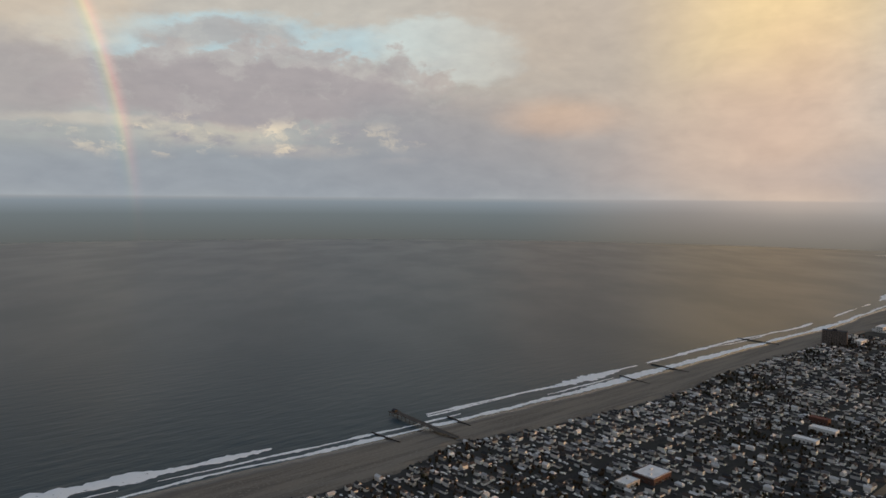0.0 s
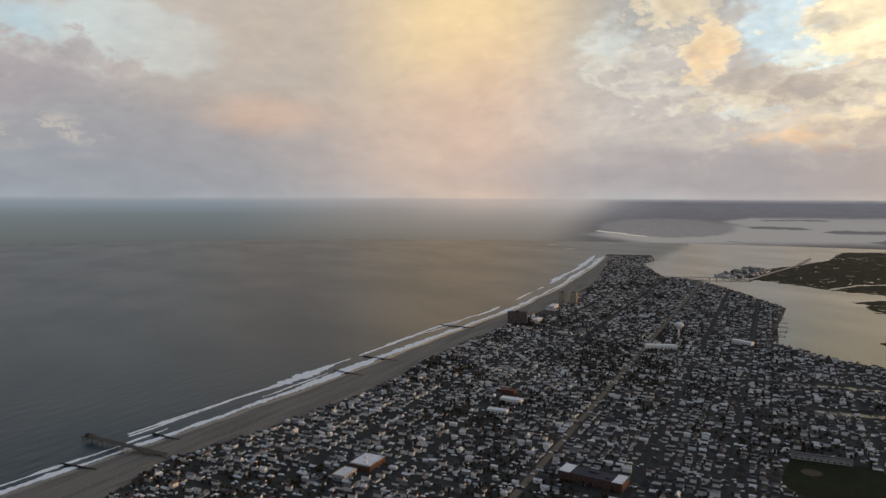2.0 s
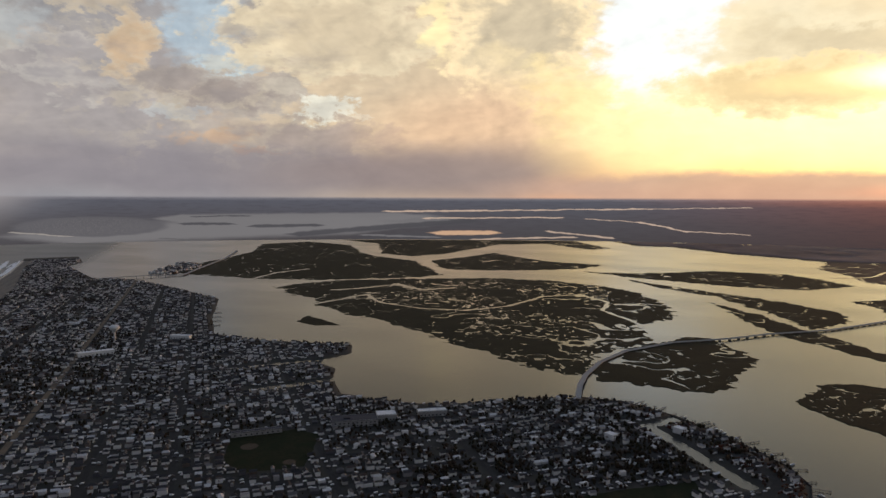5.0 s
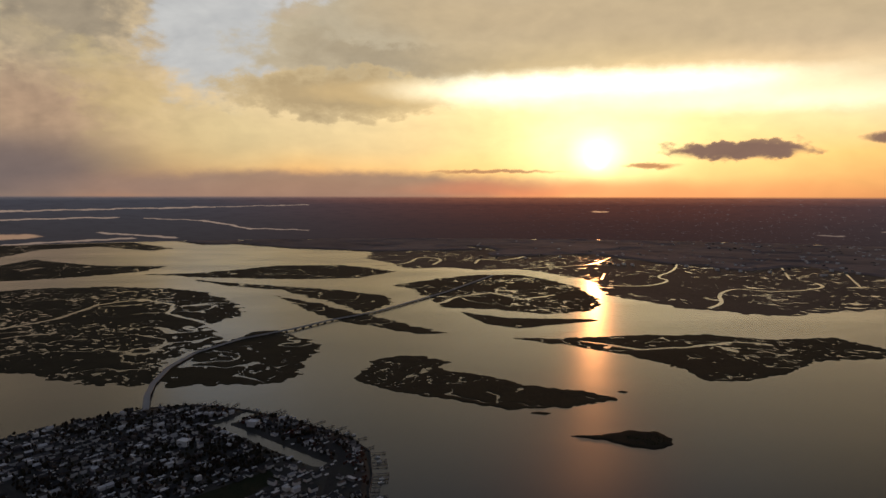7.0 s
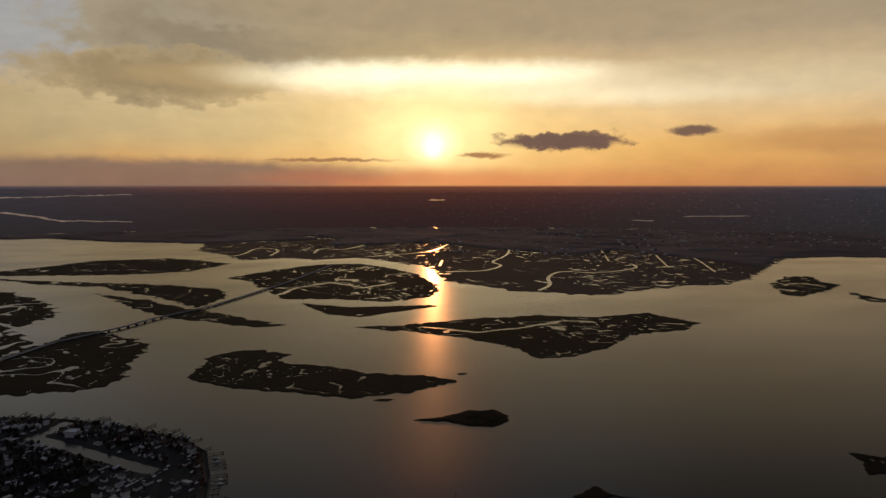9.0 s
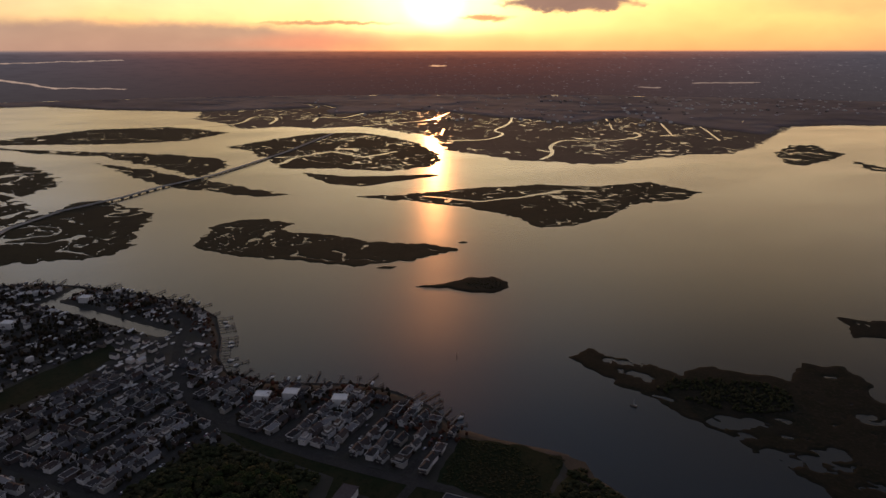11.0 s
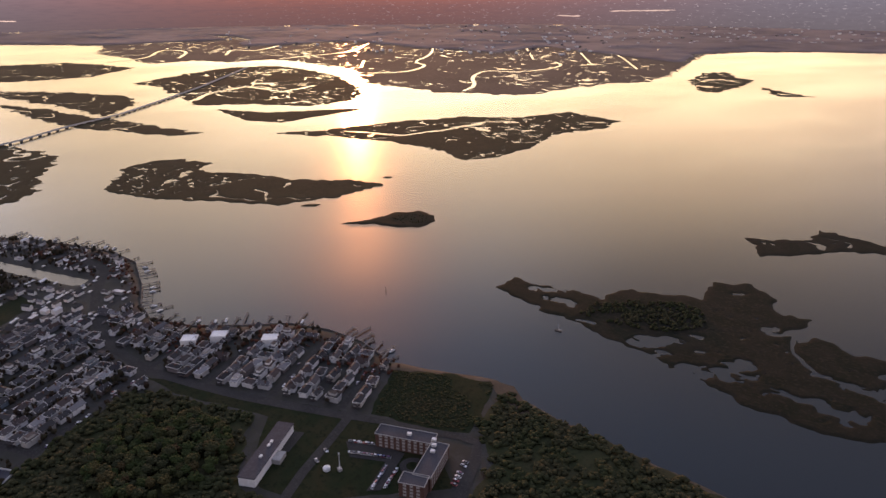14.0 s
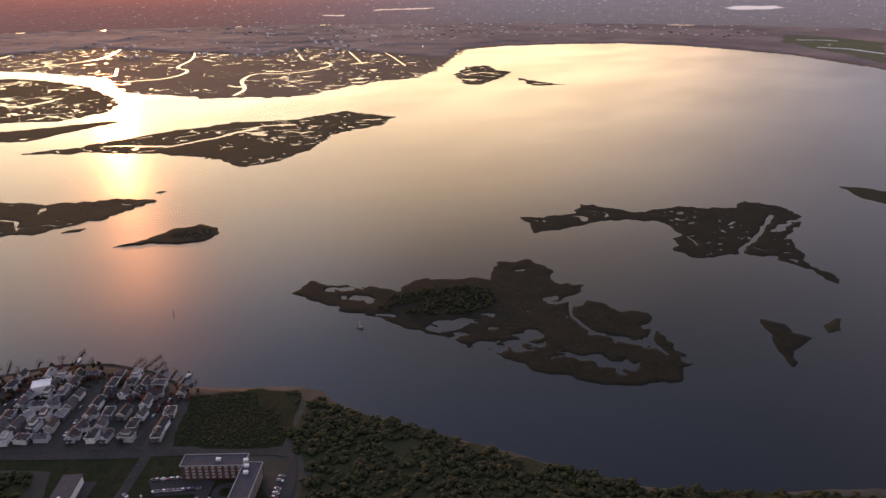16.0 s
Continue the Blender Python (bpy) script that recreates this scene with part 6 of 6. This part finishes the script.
for a, b in (((-60, 846), (-88, 872)), ((30, 912), (8, 940)), ((330, 1128), (302, 1170)), ((420, 1206), (380, 1256)), ((690, 1446), (640, 1500))):
    g = thing("groin", "dark timber groin running into the surf", "groin", "beach groins")
    d = Vector((b[0] - a[0], b[1] - a[1], 0))
    rz = math.degrees(math.atan2(-d.x, d.y))
    g.matrix_basis = pose(a[0], a[1], 0, 0, 0, rz)
    part("sheeting", Shape().box(-0.5, -14, -1, 0.5, d.length, 1.9).mesh("sheeting", DARKWOOD), g)
    gp = Shape().tube((0, 0, -1), (0, 0, 2.6), 0.3, 0.3, 6).mesh("post", DARKWOOD)
    for k in range(int(d.length / 5)):
        part("post", gp, g, pose(0.8 if k % 2 else -0.8, k * 5.0 + 1, 0))


def foam_build(n):
    p = where(n)
    k = n.noise(p, 0.22, 6, 0.65)
    s = surface(n, n.mix(n.noise(p, 0.8, 3), rgb(0.8, 0.81, 0.81), rgb(0.9, 0.9, 0.89)), 0.9)
    t = n.node("ShaderNodeBsdfTransparent")
    mx = n.node("ShaderNodeMixShader")
    n.link(n.smooth(k, 0.26, 0.38), mx.inputs[0])
    n.t.links.new(t.outputs[0], mx.inputs[1])
    n.t.links.new(s, mx.inputs[2])
    return mx.outputs[0]


SURF = material("broken_surf_foam", foam_build)


def surf(offset, width, gap, seed, crest, label):
    """A line of foam that runs along the beach at some way out, broken by gaps."""
    v, f, prev = [], [], None
    line = BEACH_LINE[1:]
    for a, b in zip(line[:-1], line[1:]):
        a, b = np.array(a, float), np.array(b, float)
        L = np.hypot(*(b - a))
        d = (b - a) / L
        n_ = np.array((-d[1], d[0]))
        for s in np.arange(0, L, 5.0):
            q = a + d * s
            k = q @ U
            wob = float(fbm(np.array([k]), np.array([0.0]), 160, seed, 3)[0])
            on = float(fbm(np.array([k]), np.array([50.0]), 230, seed + 3, 3)[0])
            lump = float(fbm(np.array([k]), np.array([20.0]), 46, seed + 5, 2)[0])
            w = width * max(0.4, 0.75 + 0.8 * lump) * (0.45 + 0.9 * max(0.0, on - gap) * 2) * (0.7 + 0.6 * rng.random())
            if on < gap:
                prev = None
                continue
            c = q + n_ * (offset + 9 * wob + rng.uniform(-0.7, 0.7))
            row = [(*(c - n_ * w / 2), 0.06), (*(c + n_ * w * 0.15), 0.15 + crest), (*(c + n_ * w / 2), 0.06)]
            i = len(v)
            v += row
            if prev is not None:
                f += [(prev, i, i + 1, prev + 1), (prev + 1, i + 1, i + 2, prev + 2)]
            prev = i
    ob = mesh_object("surf", v, f, SURF, True)
    return tagged(ob, label, "surf", kind="structure")


surf(6, 9.0, -0.9, 3, 0.05, "thin white wash at the edge of the sand")
surf(21, 8.0, 0.12, 13, 0.2, "broken white foam behind the breakers")
surf(50, 17.0, -0.25, 23, 0.7, "white line of breaking waves off the beach")
surf(44, 8.0, 0.0, 33, 0.3, "patches of white foam on breaking waves")


# ---------------------------------------------------------------- larger buildings of the town
def block(name, label, x, y, w, d, h, rz, wall, roof, rows=0, cols=0, extra=()):
    ob = thing(name, label, "building", m=at((x, y), Z0, rz))
    part("wall", Shape().box(-w / 2, -d / 2, 0, w / 2, d / 2, h).mesh("wall", wall), ob)
    s = Shape().box(-w / 2 - .3, -d / 2 - .3, h, w / 2 + .3, d / 2 + .3, h + .4)
    part("roof", s.mesh("roof", roof), ob)
    par = Shape()
    for x0, y0, x1, y1 in ((-w / 2, -d / 2, w / 2, -d / 2 + .3), (-w / 2, d / 2 - .3, w / 2, d / 2), (-w / 2, -d / 2 + .3, -w / 2 + .3, d / 2 - .3), (w / 2 - .3, -d / 2 + .3, w / 2, d / 2 - .3)):
        par.box(x0, y0, h + .4, x1, y1, h + .9)
    part("parapet", par.mesh("parapet", wall), ob)
    for ex, ey, ew, ed, eh in extra:
        part("roof_unit", Shape().box(ex - ew / 2, ey - ed / 2, h + .4, ex + ew / 2, ey + ed / 2, h + .4 + eh).mesh("roof_unit", roof), ob)
    for r in range(rows):
        z = 1.2 + r * (h - 1) / rows
        window_row(ob, (-w / 2, -d / 2), (w / 2, -d / 2), z, cols, BIG_WINDOW)
        window_row(ob, (-w / 2, d / 2), (-w / 2, -d / 2), z, max(2, int(cols * d / w)), BIG_WINDOW)
    return ob


block("seafront_tower", "dark slab of flats beside the beach", 817, 1442, 46, 15, 28, TURN - 76, material("dark_facade", speckled((0.12, 0.1, 0.09), (0.1, 0.085, 0.08), 0.1, (0.15, 0.13, 0.12), 1)), FLATROOF, 8, 9, ((0, 0, 8, 6, 3),))
block("seafront_tower", "tan twin tower of flats by the beach", 1098, 1682, 16, 18, 30, TURN, TANBRICK, FLATROOF, 9, 3, ((0, 0, 5, 5, 3),))
block("seafront_tower", "tan twin tower of flats by the beach", 1122, 1660, 16, 18, 31, TURN, TANBRICK, FLATROOF, 9, 3, ((0, 0, 5, 5, 3),))
block("seafront_block", "low white terrace of flats by the beach", 1010, 1590, 46, 16, 12, TURN, TRIM, WHITE_ROOF, 3, 9)
block("seafront_block", "low white hotel wing beside dark flats", 870, 1440, 34, 14, 9, TURN, TRIM, WHITE_ROOF, 2, 7)
block("supermarket", "large shop with a white membrane roof", 226, 731, 34, 26, 7, TURN, BRICK, WHITE_ROOF, 1, 5, ((4, 4, 4, 3, 1.5), (-8, -3, 3, 3, 1.2)))
block("shop", "flat pale-roofed shop building", 194, 710, 24, 15, 6, TURN, CONCRETE, METAL, 1, 4, ((3, 2, 2, 2, 1),))
school = block("school", "red brick school with pale roof ends", 431, 596, 70, 24, 9, TURN - 97, BRICK, FLATROOF, 2, 12, ((0, 4, 10, 6, 1.5), (18, -4, 4, 4, 1.5)))
part("roof_end", Shape().box(-35, -12, 9.42, -22, 12, 9.8).mesh("roof_end", WHITE_ROOF), school)
part("roof_end", Shape().box(24, -12, 9.42, 35, 12, 9.8).mesh("roof_end", WHITE_ROOF), school)
block("long_shed", "long white-roofed hall among the houses", 948, 1094, 62, 14, 7, TURN - 73, TRIM, WHITE_ROOF, 1, 9)
block("long_shed", "pale-roofed school hall among the houses", 1130, 1060, 42, 14, 7, TURN - 115, TRIM, WHITE_ROOF, 1, 7)
block("bay_school", "flat-roofed school with a white solar array", 790, 452, 60, 26, 8, TURN - 97, CONCRETE, FLATROOF, 2, 10, ((-10, 0, 8, 6, 1.5),))
block("bay_hall", "square hall with a white ribbed roof", 826, 424, 26, 20, 8, TURN - 97, CONCRETE, WHITE_ROOF, 1, 5)
block("field_house", "long low grey building behind the ball field", 707, 545, 62, 9, 5, TURN - 88, CONCRETE, FLATROOF, 1, 9)
block("shop", "long white-roofed shop among the houses", 492, 882, 32, 13, 6, TURN - 90, TRIM, WHITE_ROOF, 1, 6, ((5, 2, 2, 2, 1),))
block("shop", "low white-roofed shop by the main street", 450, 846, 28, 11, 5, TURN - 90, TRIM, WHITE_ROOF, 1, 5)
block("shop", "red brick building beside white-roofed shops", 508, 922, 24, 12, 7, TURN - 90, BRICK, material("rusty_roof", speckled((0.16, 0.05, 0.035), (0.12, 0.04, 0.03), 0.2, (0.18, 0.07, 0.05), 2)), 1, 5)
block("bay_hall", "long hall with a pale ribbed roof by the bay", 866, 374, 40, 14, 7, TURN - 97, CONCRETE, METAL, 1, 7, ((8, 0, 3, 2, 1),))
for x, y in ((923, 55), (866, 132), (540, -152), (569, -116), (575, -92)):
    b_ = block("boat_house", "broad bay house with a white flat roof", x, y, 13, 11, 6.5, TURN + 20, TRIM, WHITE_ROOF, 2, 3)
    b_["category"] = "house"

tower = thing("water_tower", "pale bulbous steel water tower over the town", "water tower", m=at((1045, 1153)))
part("stem", Shape().tube((0, 0, 0), (0, 0, 4), 4.5, 2.0, 14).tube((0, 0, 4), (0, 0, 22), 2.0, 1.8, 14).tube((0, 0, 22), (0, 0, 26), 1.8, 7, 14).mesh("stem", METAL, True), tower)
prof = [(7.0, 26), (9.6, 28.5), (10.2, 31), (9.2, 33.6), (6.2, 35.6), (2.0, 36.6), (0.05, 36.8)]
bulb = Shape()
for (r0, z0), (r1, z1) in zip(prof[:-1], prof[1:]):
    bulb.tube((0, 0, z0), (0, 0, z1), r0, r1, 20, caps=False)
part("bulb", bulb.mesh("bulb", METAL, True), tower)
part("lamp", Shape().tube((0, 0, 36.7), (0, 0, 38), 0.3, 0.3, 6).mesh("lamp", BRICK), tower)

pool = thing("swimming_pool", "walled courtyard with a turquoise swimming pool", "pool", m=at((452, 62), Z0 + 0.04, math.degrees(math.atan2(-0.68, 0.73))))
part("deck", Shape().box(-19, -8, 0, 19, 8, 0.12).mesh("deck", FLATROOF), pool)
part("basin", Shape().box(-12, -4, 0.12, 2, 3.5, 0.2).mesh("basin", POOL), pool)
part("basin", Shape().tube((9, 0, 0.12), (9, 0, 0.2), 3.2, 3.2, 14).mesh("basin", POOL), pool)
wall_m = Shape().box(-19.2, -8.2, 0, 19.2, -8, 1.5).box(-19.2, 8, 0, 19.2, 8.2, 1.5).box(19, -8, 0, 19.2, 8, 1.5).box(-19.2, -8, 0, -19, 8, 1.5)
part("fence", wall_m.mesh("fence", TRIM), pool)

# the village across the inlet, and white roofs on the far mainland
far_b = Shape()
r5 = random.Random(33)
for _ in range(260):
    x, y = r5.uniform(2050, 2420), r5.uniform(1980, 2270)
    if abs((x - 2050) * 0.5 - (y - 2010)) < 70:
        w, d, h = r5.uniform(7, 12), r5.uniform(8, 14), r5.uniform(5, 8)
        far_b.box(x - w / 2, y - d / 2, 0.3, x + w / 2, y + d / 2, h).hip(x - w / 2 - .4, y - d / 2 - .4, x + w / 2 + .4, y + d / 2 + .4, h, 2, 1)
for _ in range(460):
    a, r = radians(r5.triangular(98, 168, 146)), r5.uniform(3000, 4850)
    x, y = r * math.sin(a), r * math.cos(a)
    if signed(np.array([x]), np.array([y]), MAINLAND)[0] > 420:
        w, d = r5.uniform(6, 20), r5.uniform(6, 12)
        far_b.box(x - w / 2, y - d / 2, 0.3, x + w / 2, y + d / 2, r5.uniform(6, 9))
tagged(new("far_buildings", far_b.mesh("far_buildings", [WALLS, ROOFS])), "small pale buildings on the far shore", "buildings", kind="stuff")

# foam over the sandbars off the inlet
for k in range(7):
    cx, cy = (2310 + 14 * k, 3500 + rng.uniform(-12, 12)) if k < 4 else (2390 + 24 * (k - 4), 3828 + rng.uniform(-8, 8))
    ribbon("surf", [(cx - 20, cy - 4), (cx, cy + 3), (cx + 18, cy)], rng.uniform(7, 13), 0.12, SURF, "patch of white foam over a sandbar", "surf")

# small sailing boat at anchor and a channel marker in the bay
dinghy = thing("sailboat", "small moored sailing boat with a bare mast", "boat", m=pose(430, -384, 0, 0, 0, 30))
part("hull", Shape().box(-2.6, -0.9, -0.1, 2.4, 0.9, 0.7).add([(2.4, -0.9, -0.1), (2.4, 0.9, -0.1), (2.4, 0.9, 0.7), (2.4, -0.9, 0.7), (4.0, 0, 0.8)], [(0, 4, 3), (1, 2, 4), (2, 3, 4), (0, 1, 4)]).mesh("hull", DARKWOOD), dinghy)
part("mast", Shape().tube((0.3, 0, 0.6), (0.3, 0, 7.5), 0.14, 0.08, 6).mesh("mast", METAL), dinghy)
part("furled_sail", Shape().tube((0.3, 0, 1.7), (-2.6, 0, 1.8), 0.24, 0.2, 6).mesh("furled_sail", TRIM), dinghy)
pole_m = thing("channel_marker", "lone timber channel marker standing in the bay", "marker", m=pose(590, -290, 0))
part("pile", Shape().tube((0, 0, -1), (0, 0, 4.2), 0.3, 0.25, 8).mesh("pile", DARKWOOD), pole_m)
part("board", Shape().box(-0.7, -0.08, 3.0, 0.7, 0.08, 4.2).mesh("board", TIMBER), pole_m)

# cars and sheds along the farther streets, too many to tell apart
clutter = Shape()
r5 = random.Random(12)
cu, cv = np.array([(r5.uniform(150, 1500), r5.uniform(-650, 700)) for _ in range(9000)]).T
snap = np.round((cu - 30) / CROSS) * CROSS + 30
cu = np.where(np.arange(9000) < 4500, snap + np.where(np.arange(9000) % 2, 3.4, -3.4), cu)
gx, gy = cu * U[0] + cv * V[0], cu * U[1] + cv * V[1]
keep_c = in_town(gx, gy) & (np.hypot(gx, gy) > 640)
for x, y in zip(gx[keep_c], gy[keep_c]):
    a = radians(TURN - 90 + r5.choice((0, 180)) + r5.uniform(-4, 4))
    ca, sa, L, W = math.cos(a), math.sin(a), r5.uniform(1.9, 2.5), r5.uniform(0.85, 1.2)
    prof = [(-L, 0.3), (L, 0.3), (L, 0.8), (L * 0.5, 0.95), (L * 0.2, 1.45), (-L * 0.7, 1.45), (-L, 0.95)]
    clutter.add([(x + ca * p - sa * q, y + sa * p + ca * q, Z0 + 0.2 + z) for q in (-W, W) for p, z in prof], [(0, 1, 2, 3, 4, 5, 6), (13, 12, 11, 10, 9, 8, 7)] + [(k, k + 7, (k + 1) % 7 + 7, (k + 1) % 7) for k in range(7)])
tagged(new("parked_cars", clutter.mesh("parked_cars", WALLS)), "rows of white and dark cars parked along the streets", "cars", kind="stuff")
